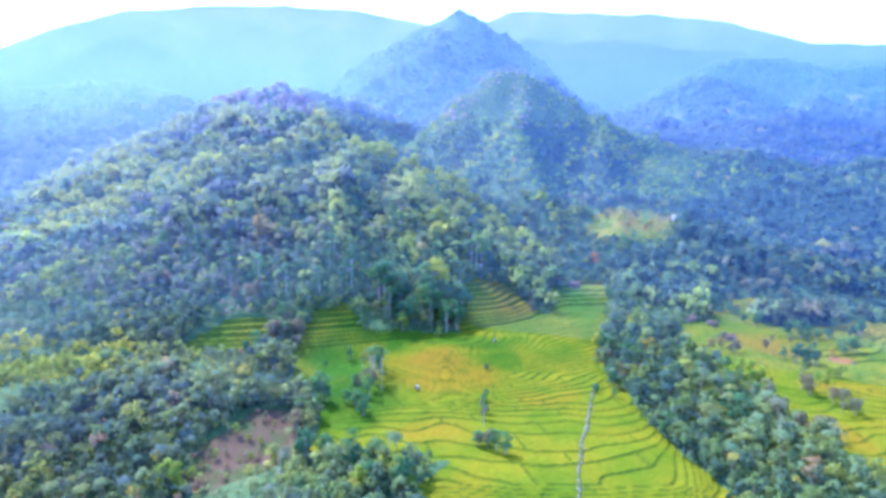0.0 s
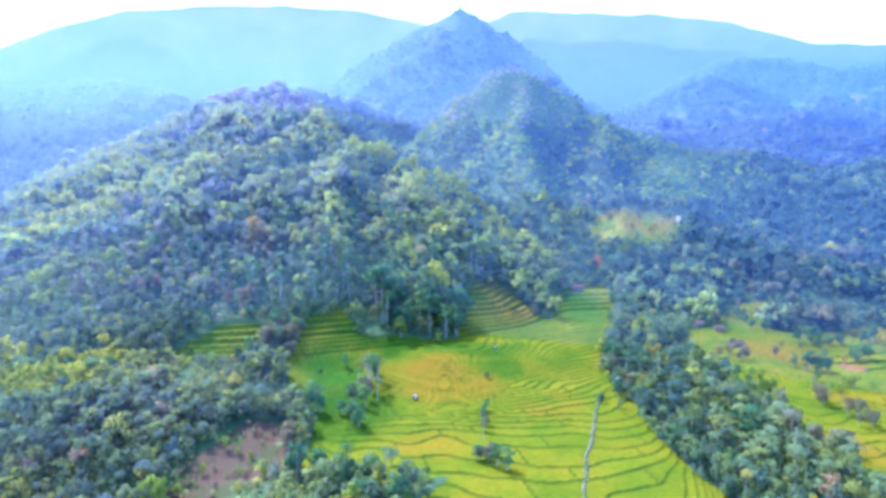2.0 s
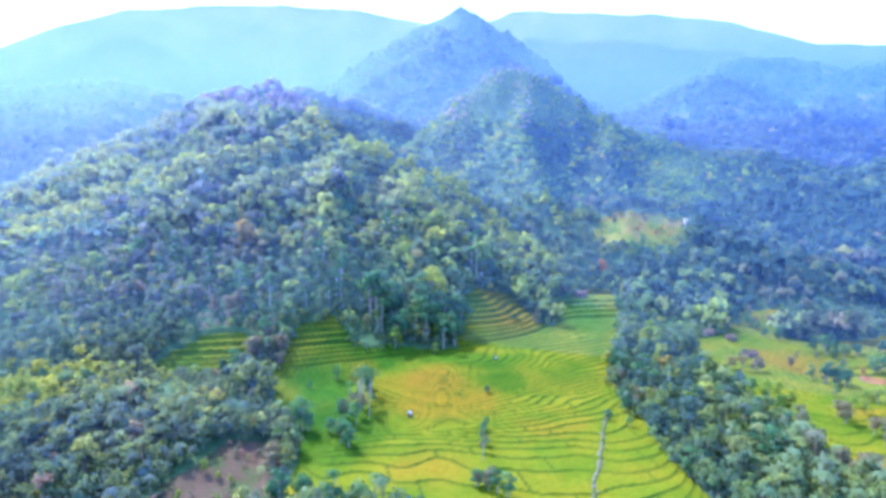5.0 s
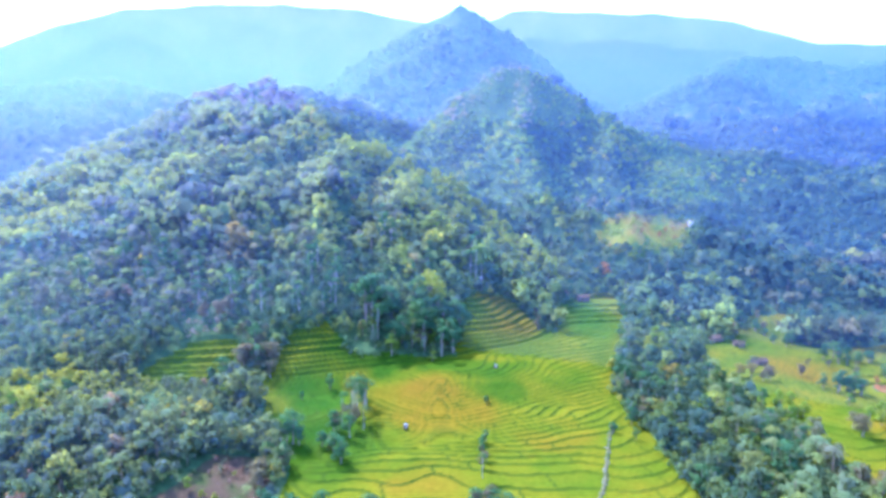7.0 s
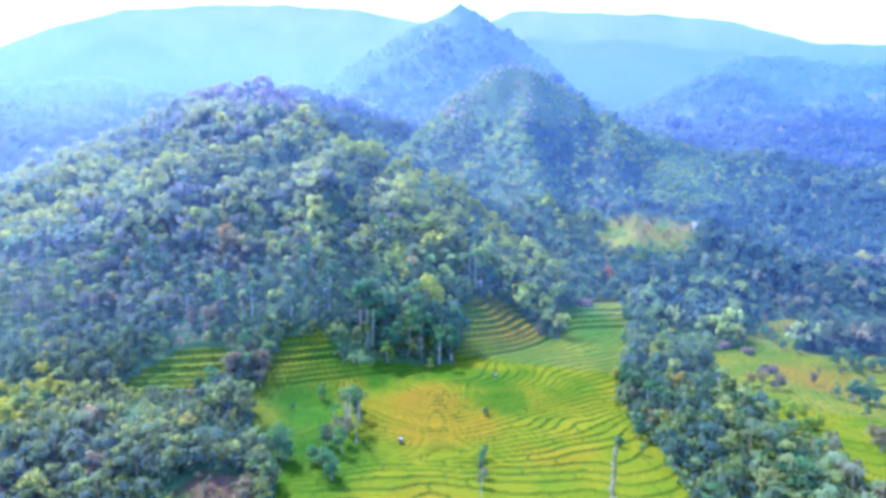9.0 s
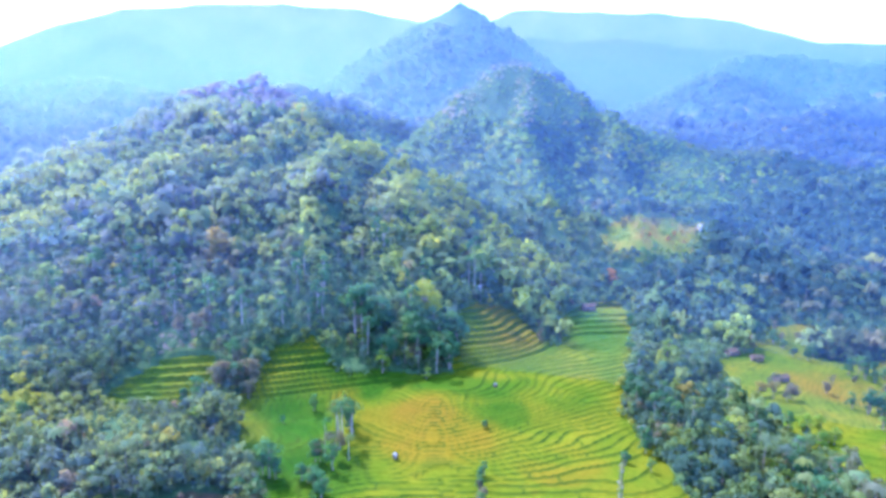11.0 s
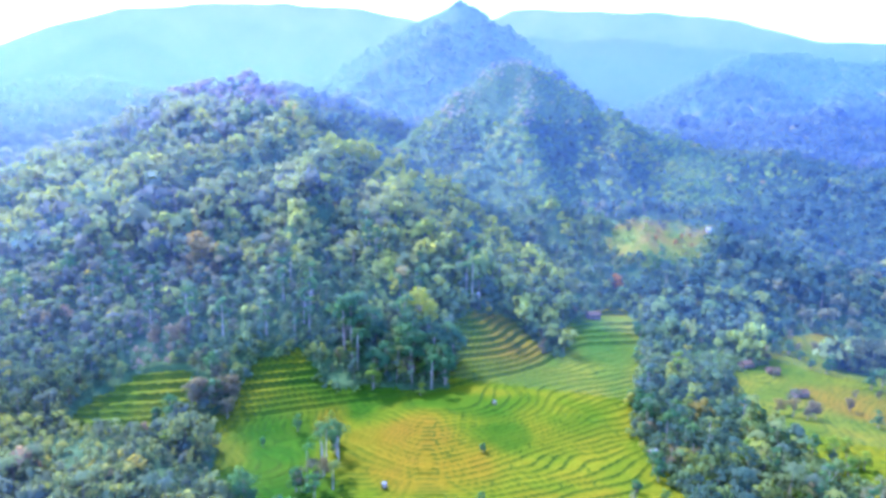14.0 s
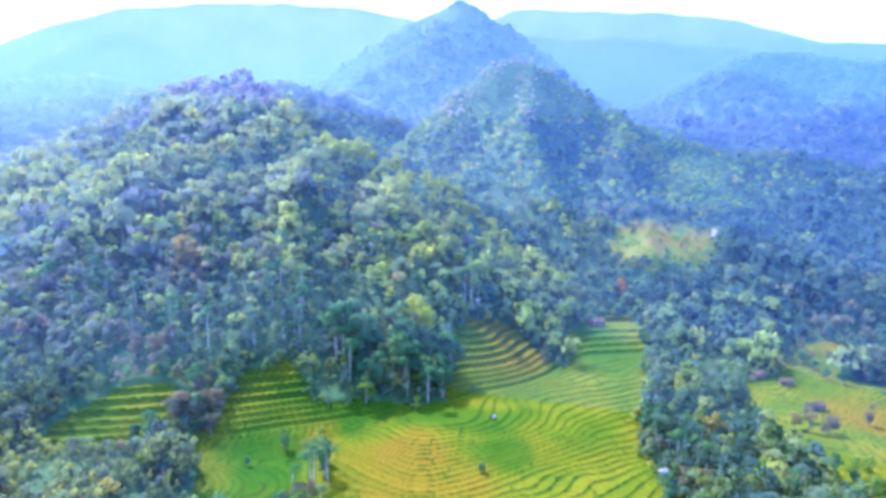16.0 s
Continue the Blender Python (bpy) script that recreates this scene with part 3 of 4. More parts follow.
LOW = [(-70, 224, 16, 0.75), (-40, 236, 10, 0.75), (-112, 413, 14, 0.6), (150, 292, 14, 0.55), (175, 285, 16, 0.55), (200, 284, 16, 0.6), (-66, 180, 13, 0.55), (-84, 186, 10, 0.6), (-50, 178, 8, 0.5), (-52, 216, 8, 0.7), (-96, 186, 12, 0.7), (-120, 186, 14, 0.6), (66, 300, 9, 0.5), (100, 262, 10, 0.6), (-55, 124, 13, 0.5), (-44, 130, 8, 0.6), (-120, 170, 16, 0.55), (-140, 166, 16, 0.55), (30, 974, 60, 0.4), (-30, 976, 40, 0.45), (10, 335, 22, 0.85), (-79, 226, 8, 0.6), (90, 225, 10, 0.6), (98, 190, 8, 0.65), (-74, 188, 11, 0.65), (64, 525, 45, 0.6), (-15, 340, 18, 0.8)]  # trees kept small to fit the camera's view of fields and crests: place, reach, size
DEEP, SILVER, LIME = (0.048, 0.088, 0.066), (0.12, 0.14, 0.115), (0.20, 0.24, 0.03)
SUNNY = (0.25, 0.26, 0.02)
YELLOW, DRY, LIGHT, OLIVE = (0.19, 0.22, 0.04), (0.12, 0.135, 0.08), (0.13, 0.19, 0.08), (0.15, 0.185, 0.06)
TONES = [  # stands of another hue, sun and shade painted into some: middle, reach, share of the trees, colour
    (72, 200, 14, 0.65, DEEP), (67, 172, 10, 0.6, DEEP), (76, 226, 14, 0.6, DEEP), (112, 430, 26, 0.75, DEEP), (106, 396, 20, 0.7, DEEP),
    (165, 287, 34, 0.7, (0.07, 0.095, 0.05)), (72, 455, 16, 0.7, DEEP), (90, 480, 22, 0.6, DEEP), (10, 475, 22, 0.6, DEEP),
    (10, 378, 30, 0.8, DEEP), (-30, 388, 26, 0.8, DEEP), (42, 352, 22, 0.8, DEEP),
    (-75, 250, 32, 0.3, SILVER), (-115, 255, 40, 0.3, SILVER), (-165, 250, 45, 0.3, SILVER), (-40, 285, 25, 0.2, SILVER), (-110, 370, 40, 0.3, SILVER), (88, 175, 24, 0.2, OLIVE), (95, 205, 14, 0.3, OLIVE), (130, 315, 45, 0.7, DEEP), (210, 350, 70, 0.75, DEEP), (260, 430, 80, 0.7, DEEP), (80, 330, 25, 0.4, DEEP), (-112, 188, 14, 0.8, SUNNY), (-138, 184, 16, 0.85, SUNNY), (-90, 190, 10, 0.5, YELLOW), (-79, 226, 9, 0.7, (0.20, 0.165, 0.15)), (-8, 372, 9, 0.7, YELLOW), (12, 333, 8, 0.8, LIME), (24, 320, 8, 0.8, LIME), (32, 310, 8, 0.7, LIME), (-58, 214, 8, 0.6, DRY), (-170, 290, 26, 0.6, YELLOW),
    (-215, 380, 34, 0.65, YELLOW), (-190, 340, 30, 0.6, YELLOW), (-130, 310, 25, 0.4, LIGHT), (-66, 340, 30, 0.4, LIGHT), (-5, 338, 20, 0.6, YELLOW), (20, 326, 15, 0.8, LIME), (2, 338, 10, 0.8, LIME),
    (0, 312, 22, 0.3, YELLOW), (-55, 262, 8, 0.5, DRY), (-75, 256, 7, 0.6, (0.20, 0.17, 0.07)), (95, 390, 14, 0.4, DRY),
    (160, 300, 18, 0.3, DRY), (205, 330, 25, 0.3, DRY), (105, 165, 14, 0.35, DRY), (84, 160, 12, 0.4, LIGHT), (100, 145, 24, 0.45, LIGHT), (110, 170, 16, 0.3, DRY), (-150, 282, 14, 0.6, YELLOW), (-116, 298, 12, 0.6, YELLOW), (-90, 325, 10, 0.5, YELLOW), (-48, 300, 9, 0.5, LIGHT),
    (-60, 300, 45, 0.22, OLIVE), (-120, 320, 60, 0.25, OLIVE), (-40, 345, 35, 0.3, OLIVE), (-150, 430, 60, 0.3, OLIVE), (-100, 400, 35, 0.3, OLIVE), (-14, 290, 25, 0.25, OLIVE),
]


PURPLE, PALE, SPRING = (0.17, 0.15, 0.17), (0.27, 0.25, 0.18), (0.19, 0.23, 0.05)
PEAK_WOOD = [(-70, 420), (10, 360), (110, 380), (240, 440), (250, 560), (-70, 560)]
HAZED_GREEN = np.array((0.075, 0.105, 0.09))
BANDS = [  # strips of another hue along a crest, sunlight and haze painted in: its line, reach, share of the trees, colour
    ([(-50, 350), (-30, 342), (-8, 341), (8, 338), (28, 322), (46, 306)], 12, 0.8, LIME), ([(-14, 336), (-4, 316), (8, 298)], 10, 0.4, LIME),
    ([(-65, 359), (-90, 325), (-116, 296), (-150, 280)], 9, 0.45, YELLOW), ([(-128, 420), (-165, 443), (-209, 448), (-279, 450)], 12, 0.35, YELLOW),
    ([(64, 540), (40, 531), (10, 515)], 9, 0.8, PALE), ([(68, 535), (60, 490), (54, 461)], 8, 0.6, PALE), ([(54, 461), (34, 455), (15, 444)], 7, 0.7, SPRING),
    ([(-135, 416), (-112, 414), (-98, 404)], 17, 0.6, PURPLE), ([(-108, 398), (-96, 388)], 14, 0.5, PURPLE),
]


def along_line(x, y, line):
    """How far a place lies from a line in the plan."""
    best = np.full(np.shape(x), 1e9)
    for (x0, y0), (x1, y1) in zip(line, line[1:]):
        w = np.clip(((x - x0) * (x1 - x0) + (y - y0) * (y1 - y0)) / ((x1 - x0) ** 2 + (y1 - y0) ** 2), 0, 1)
        best = np.minimum(best, np.hypot(x - x0 - w * (x1 - x0), y - y0 - w * (y1 - y0)))
    return best


NEAR = [whole(broadleaf(i, 140, 6.4 + i % 3, 2.7 + 0.3 * (i % 2), 9, 0.42, 0.4), 6.5, 0.12) for i in range(9)] + [whole(palm_crown(i, 16, 8.0 + i, 2.3), 9.0 + i, 0.11) for i in range(2)]
MID = [whole(broadleaf(20 + i, 54, 6.8, 3.8, 8, 0.95, 0.25, 0.46), 6, 0.12) for i in range(9)] + [whole(palm_crown(30, 10, 8.6, 2.6, 3), 9.6, 0.12)]
SPUR = [stemless(broadleaf(80 + i, 34, 6.6, 3.7, 6, 1.15, 0.25, 0.5)) for i in range(6)]
FAR = [stemless(broadleaf(40 + i, 20, 7, 5.2, 5, 2.2)) for i in range(6)]
SHRUB = [stemless(broadleaf(60 + i, 36, 3.4, 1.9, 4, 0.45)) for i in range(4)]


def on_spurs(x, y):
    """The steep spurs of the middle peak, where the wood is low."""
    return inside(x, y, PEAK_WOOD)


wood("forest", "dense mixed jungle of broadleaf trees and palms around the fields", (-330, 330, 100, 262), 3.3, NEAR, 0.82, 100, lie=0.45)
wood("forest", "dense jungle covering the steep hillside", (-480, 480, 262, 620), 4.9, MID, 1.08, 200, lambda x, y: ~on_spurs(x, y), lie=0.68)
wood("forest", "low thick wood on the steep spurs below the middle peak", (-80, 260, 350, 570), 3.8, SPUR, 0.64, 250, on_spurs, lie=0.82)
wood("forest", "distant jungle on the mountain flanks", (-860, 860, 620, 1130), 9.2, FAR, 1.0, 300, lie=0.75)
wood("shrubs", "low leafy shrubs along the wood's edge", (-120, 225, 104, 320), 3.6, SHRUB, 1.2, 400)


wood("shrubs", "thick yellow-green and bluish scrub in front of the small terraces", (-125, -38, 163, 199), 2.0, SHRUB, 1.15, 420)


def hedge(label, ring, gap, share, seed):
    """Shrubs strung loosely along the border of a field."""
    rs = rnd(seed)
    xs, ys = [], []
    for (x0, y0), (x1, y1) in zip(ring, ring[1:]):
        n = max(1, int(math.hypot(x1 - x0, y1 - y0) / gap))
        w = (np.arange(n) + 0.5) / n
        xs.append(x0 + w * (x1 - x0)), ys.append(y0 + w * (y1 - y0))
    x, y = np.concatenate(xs), np.concatenate(ys)
    ok = rs.uniform(size=len(x)) < share
    x, y = x[ok] + rs.uniform(-2.2, 2.2, ok.sum()), y[ok] + rs.uniform(-2.2, 2.2, ok.sum())
    tints = GREENS[rs.choice(len(GREENS), len(x), p=SHARES / SHARES.sum())]
    return forest("shrubs", label, np.stack([x, y, level(x, y) - 0.2], 1), SHRUB, rs.uniform(0.5, 1.25, len(x)), seed + 1, tints)


hedge("ragged green shrubs along the border of the main terraces", FIELD_MAIN[:-7], 0.9, 0.7, 500)
def tufts(label, ring, many, size, seed, tones):
    """Low bushes strewn over a piece of open ground."""
    rs = rnd(seed)
    r = np.array(ring)
    x, y = rs.uniform(*np.sort(r[:, 0])[[0, -1]], many), rs.uniform(*np.sort(r[:, 1])[[0, -1]], many)
    ok = inside(*wobble(x, y), ring) & (vnoise(x, y, 9, seed) > -0.25)
    x, y = x[ok], y[ok]
    tints = np.array(tones)[rs.randint(0, len(tones), len(x))]
    return forest("shrubs", label, np.stack([x, y, level(x, y) - 0.2], 1), SHRUB, size * rs.uniform(0.5, 1.3, len(x)), seed + 1, tints, 0.5)


tufts("lime-green low bushes along the sunny bank", GRASS_BANK, 420, 0.8, 530, [LIME, YELLOW, SPRING])
tufts("small dry brown and green bushes on the bare earth", BARE_PATCH, 110, 0.6, 540, [(0.15, 0.10, 0.08), DRY, OLIVE])
tufts("low yellow-green and brown bushes on the hillside clearing", CLEARING, 190, 0.7, 520, [SPRING, OLIVE, (0.20, 0.11, 0.05), LIME, LIME])
hedge("scattered shrubs along the border of the smaller terraces", FIELD_RIGHT + FIELD_RIGHT[:1], 1.3, 0.6, 510)


SKYLINE_FAR = [(-43.0, 4.83), (-35.0, 8.02), (-31.3, 9.95), (-27.3, 11.34), (-21.0, 12.33), (-14.1, 12.98), (-7.3, 12.81), (-2.2, 11.78), (0.8, 10.95), (4.4, 12.08), (5.9, 12.75), (15.6, 12.18), (20.2, 11.61), (24.6, 10.75), (30.3, 8.86), (35.0, 8.3), (42.3, 6.35)]
SKYLINE_MIDDLE = [(-44.6, 1.83), (-35.2, 5.39), (-31.5, 7.31), (-27.9, 9.19), (-25.8, 9.79), (-23.4, 8.97), (-20.0, 6.66), (-16.3, 5.61), (-11.4, 6.46), (-7.4, 8.0), (-1.2, 6.59), (4.9, 9.0), (7.4, 10.29), (10.9, 9.82), (14.8, 10.23), (19.5, 9.21), (23.9, 8.63), (28.1, 7.64), (32.0, 7.19), (35.1, 7.1), (43.8, 5.13)]


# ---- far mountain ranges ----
# Far ranges glow: haze colour and slope shading are painted into the emission.
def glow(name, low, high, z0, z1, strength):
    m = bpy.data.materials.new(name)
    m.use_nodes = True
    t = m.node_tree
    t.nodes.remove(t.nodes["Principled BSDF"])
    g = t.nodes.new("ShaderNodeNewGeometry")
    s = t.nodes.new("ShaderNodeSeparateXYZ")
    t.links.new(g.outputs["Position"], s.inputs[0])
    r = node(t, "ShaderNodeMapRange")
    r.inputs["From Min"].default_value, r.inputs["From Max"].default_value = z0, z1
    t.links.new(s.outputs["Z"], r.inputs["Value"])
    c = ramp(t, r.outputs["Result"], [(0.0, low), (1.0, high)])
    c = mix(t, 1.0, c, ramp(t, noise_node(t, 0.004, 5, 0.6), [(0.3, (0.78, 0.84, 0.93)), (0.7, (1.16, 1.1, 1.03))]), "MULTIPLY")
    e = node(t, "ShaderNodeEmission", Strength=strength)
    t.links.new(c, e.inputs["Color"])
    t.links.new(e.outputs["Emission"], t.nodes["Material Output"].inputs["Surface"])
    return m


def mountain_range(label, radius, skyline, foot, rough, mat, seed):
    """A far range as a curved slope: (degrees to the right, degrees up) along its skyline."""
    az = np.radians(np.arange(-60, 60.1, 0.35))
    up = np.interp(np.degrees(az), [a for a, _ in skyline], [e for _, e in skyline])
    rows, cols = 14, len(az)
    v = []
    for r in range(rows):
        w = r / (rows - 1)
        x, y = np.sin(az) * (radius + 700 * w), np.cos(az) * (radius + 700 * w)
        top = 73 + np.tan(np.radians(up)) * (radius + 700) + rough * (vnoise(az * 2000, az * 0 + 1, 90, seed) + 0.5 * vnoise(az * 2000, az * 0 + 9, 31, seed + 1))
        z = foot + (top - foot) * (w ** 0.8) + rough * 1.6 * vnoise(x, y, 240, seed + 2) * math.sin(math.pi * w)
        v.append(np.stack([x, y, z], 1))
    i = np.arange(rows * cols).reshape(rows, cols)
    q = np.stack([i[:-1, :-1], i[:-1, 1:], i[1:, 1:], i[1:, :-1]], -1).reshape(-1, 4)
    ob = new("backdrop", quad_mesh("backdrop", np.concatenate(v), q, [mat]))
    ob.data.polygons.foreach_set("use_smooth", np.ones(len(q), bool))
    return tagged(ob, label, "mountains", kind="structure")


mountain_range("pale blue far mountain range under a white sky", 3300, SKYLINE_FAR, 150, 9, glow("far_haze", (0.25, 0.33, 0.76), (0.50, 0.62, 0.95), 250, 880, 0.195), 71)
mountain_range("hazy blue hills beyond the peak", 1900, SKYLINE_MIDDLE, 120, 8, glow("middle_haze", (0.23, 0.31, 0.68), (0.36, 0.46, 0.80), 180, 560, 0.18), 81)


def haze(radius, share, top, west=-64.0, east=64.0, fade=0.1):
    """A translucent sheet standing in for haze: it lets most light through and scatters the rest, more blue than red,
    thinning out upward and to its ends.
    """
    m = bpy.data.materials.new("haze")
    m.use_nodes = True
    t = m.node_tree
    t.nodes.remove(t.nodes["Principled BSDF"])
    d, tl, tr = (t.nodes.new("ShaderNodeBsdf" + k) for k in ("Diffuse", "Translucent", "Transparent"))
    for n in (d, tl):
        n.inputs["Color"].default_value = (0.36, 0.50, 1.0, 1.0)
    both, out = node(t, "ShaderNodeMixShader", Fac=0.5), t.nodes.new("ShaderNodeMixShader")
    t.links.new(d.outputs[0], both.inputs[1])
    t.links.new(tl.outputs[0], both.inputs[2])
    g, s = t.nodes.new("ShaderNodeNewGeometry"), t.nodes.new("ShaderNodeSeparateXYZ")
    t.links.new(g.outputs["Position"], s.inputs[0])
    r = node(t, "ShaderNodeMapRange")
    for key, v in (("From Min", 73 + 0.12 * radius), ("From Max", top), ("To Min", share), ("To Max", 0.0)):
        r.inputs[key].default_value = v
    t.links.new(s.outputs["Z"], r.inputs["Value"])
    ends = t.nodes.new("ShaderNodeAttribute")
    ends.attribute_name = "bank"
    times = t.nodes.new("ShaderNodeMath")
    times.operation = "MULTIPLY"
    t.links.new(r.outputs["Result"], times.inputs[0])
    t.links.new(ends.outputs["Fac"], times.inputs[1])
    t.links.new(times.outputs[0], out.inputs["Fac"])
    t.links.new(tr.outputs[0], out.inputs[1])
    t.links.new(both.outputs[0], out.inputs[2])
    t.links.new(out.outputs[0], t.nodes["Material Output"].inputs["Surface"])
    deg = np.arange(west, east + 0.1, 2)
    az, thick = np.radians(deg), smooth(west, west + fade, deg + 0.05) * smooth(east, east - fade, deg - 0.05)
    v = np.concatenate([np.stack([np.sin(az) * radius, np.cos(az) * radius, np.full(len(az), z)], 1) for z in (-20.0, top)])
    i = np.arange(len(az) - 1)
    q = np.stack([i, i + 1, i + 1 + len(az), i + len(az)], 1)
    return tagged(new("haze", quad_mesh("haze", v, q, [m], bank=np.tile(thick, 2))), "translucent blue sheet standing in for valley haze", "haze", kind="stuff")


# sheets added one behind another so haze builds up with distance
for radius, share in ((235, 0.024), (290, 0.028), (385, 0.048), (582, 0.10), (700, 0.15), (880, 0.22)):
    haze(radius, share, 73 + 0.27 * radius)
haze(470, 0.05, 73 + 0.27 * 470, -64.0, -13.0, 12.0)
haze(172, 0.010, 73 + 0.27 * 172, -64.0, -4.0, 14.0)  # sheet added to lift and blue the left woods' shade, clear of the fields


# ---- single trees round the fields ----
def part(name, mesh, parent, label=""):
    ob = new(name, mesh)
    ob.parent = parent
    return tagged(ob, label) if label else ob


CROWN_DARK = leafy("dark_crown", [(0.0, (0.040, 0.100, 0.050)), (0.5, (0.06, 0.135, 0.055)), (1.0, (0.09, 0.17, 0.06))])
CROWN_BRIGHT = leafy("bright_crown", [(0.0, (0.11, 0.19, 0.025)), (0.5, (0.16, 0.22, 0.025)), (1.0, (0.20, 0.23, 0.03))])
CROWN_DRY = leafy("dry_crown", [(0.0, (0.10, 0.11, 0.07)), (0.5, (0.13, 0.125, 0.075)), (1.0, (0.16, 0.13, 0.075))])
CROWN_GOLD = leafy("gold_crown", [(0.0, (0.17, 0.15, 0.035)), (1.0, (0.24, 0.18, 0.05))])
CROWN_RUST = leafy("rust_crown", [(0.0, (0.26, 0.13, 0.03)), (1.0, (0.32, 0.15, 0.035))])
FROND = leafy("palm_frond", [(0.0, (0.05, 0.12, 0.04)), (0.5, (0.08, 0.15, 0.04)), (1.0, (0.13, 0.17, 0.05))])
PALE_BARK = plain("pale_bark", (0.30, 0.27, 0.23), 0.9, 0.3, 1.5)


def tree(name, label, category, trunk, crown, crown_mat, bark=None):
    """A tree at the origin: a trunk with limbs, and a crown."""
    t = tagged(new(name), label, category, name + "s in the valley")
    part("trunk", quad_mesh("trunk", *trunk, [bark or BARK]), t)
    part("crown", quad_mesh("crown", crown[0], crown[1], [crown_mat], normals=crown[2]), t)
    return t


def palm(seed, high):
    rs = rnd(seed)
    lean = rs.uniform(-.8, .8, 2)
    crown, faces, soft = palm_crown(seed, 17, high, 3.0, 5)
    crown[:, :2] += lean
    return tree("coconut_palm", "tall coconut palm with a pale slender trunk and drooping fronds", "palm",
                stem([(0, 0, -.6), (lean[0] * .25, lean[1] * .25, high * .4), (lean[0] * .8, lean[1] * .8, high * .98)], [0.22, 0.15, 0.11], 7), (crown, faces, soft), FROND, PALE_BARK)


KINDS = {
    "dark": [tree("broadleaf_tree", "dark green broadleaf tree with a dense rounded crown", "tree", trunk_of(i, h), broadleaf(300 + i, 420, h, w, 11, 0.34), CROWN_DARK) for i, (h, w) in enumerate([(7.5, 2.7), (9, 3.1), (6, 2.4), (10.5, 3.2)])],
    "bright": [tree("young_tree", "yellow-green young tree with a light leafy crown", "tree", trunk_of(10 + i, h, 0.16), broadleaf(320 + i, 360, h, w, 10, 0.34), CROWN_BRIGHT) for i, (h, w) in enumerate([(6, 2.4), (8, 2.8)])],
    "dry": [tree("dry_tree", "grey-brown half-bare tree with sparse dry leaves", "tree", trunk_of(20 + i, h, 0.13, 4), broadleaf(340 + i, 330, h, w, 11, 0.32), CROWN_DRY) for i, (h, w) in enumerate([(7, 2.5), (8.5, 2.7)])],
    "rust": [tree("rust_tree", "orange-brown tree with withered leaves", "tree", trunk_of(30, 7), broadleaf(360, 260, 7, 2.6, 8, 0.42), CROWN_RUST)],
    "gold": [tree("golden_tree", "olive-gold leafy tree with a ragged crown", "tree", trunk_of(40 + i, h, 0.16, 4), broadleaf(350 + i, 340, h, w, 10, 0.38), CROWN_GOLD) for i, (h, w) in enumerate([(7.5, 2.8), (9.0, 3.0)])],
    "emergent": [tree("emergent_tree", "tall forest tree with a bare pale trunk and high crown", "tree", trunk_of(60 + i, h, 0.2, 3), broadleaf(370 + i, 300, h, 2.6, 8, 0.36), CROWN_DARK, PALE_BARK) for i, h in enumerate([11.5, 13.5])],
    "palm": [palm(400 + i, h) for i, h in enumerate([9.5, 11.5, 13.0])],
}
PLANTED = {}


def plant(kind, x, y, grow=1.0, turn=0.0):
    """The first of each shape is the built one, later ones are copies of it."""
    forms = KINDS[kind]
    n = PLANTED[kind] = PLANTED.get(kind, -1) + 1
    first = forms[n % len(forms)]
    m = pose(x, y, float(level(x, y)) - 0.1, 0, 0, turn) @ Matrix.Scale(grow, 4)
    if n < len(forms):
        first.matrix_basis = m
    else:
        t = copy_thing(first, pose(x, y, float(level(x, y)) - 0.1, 0, 0, turn))
        t.scale = (grow, grow, grow)


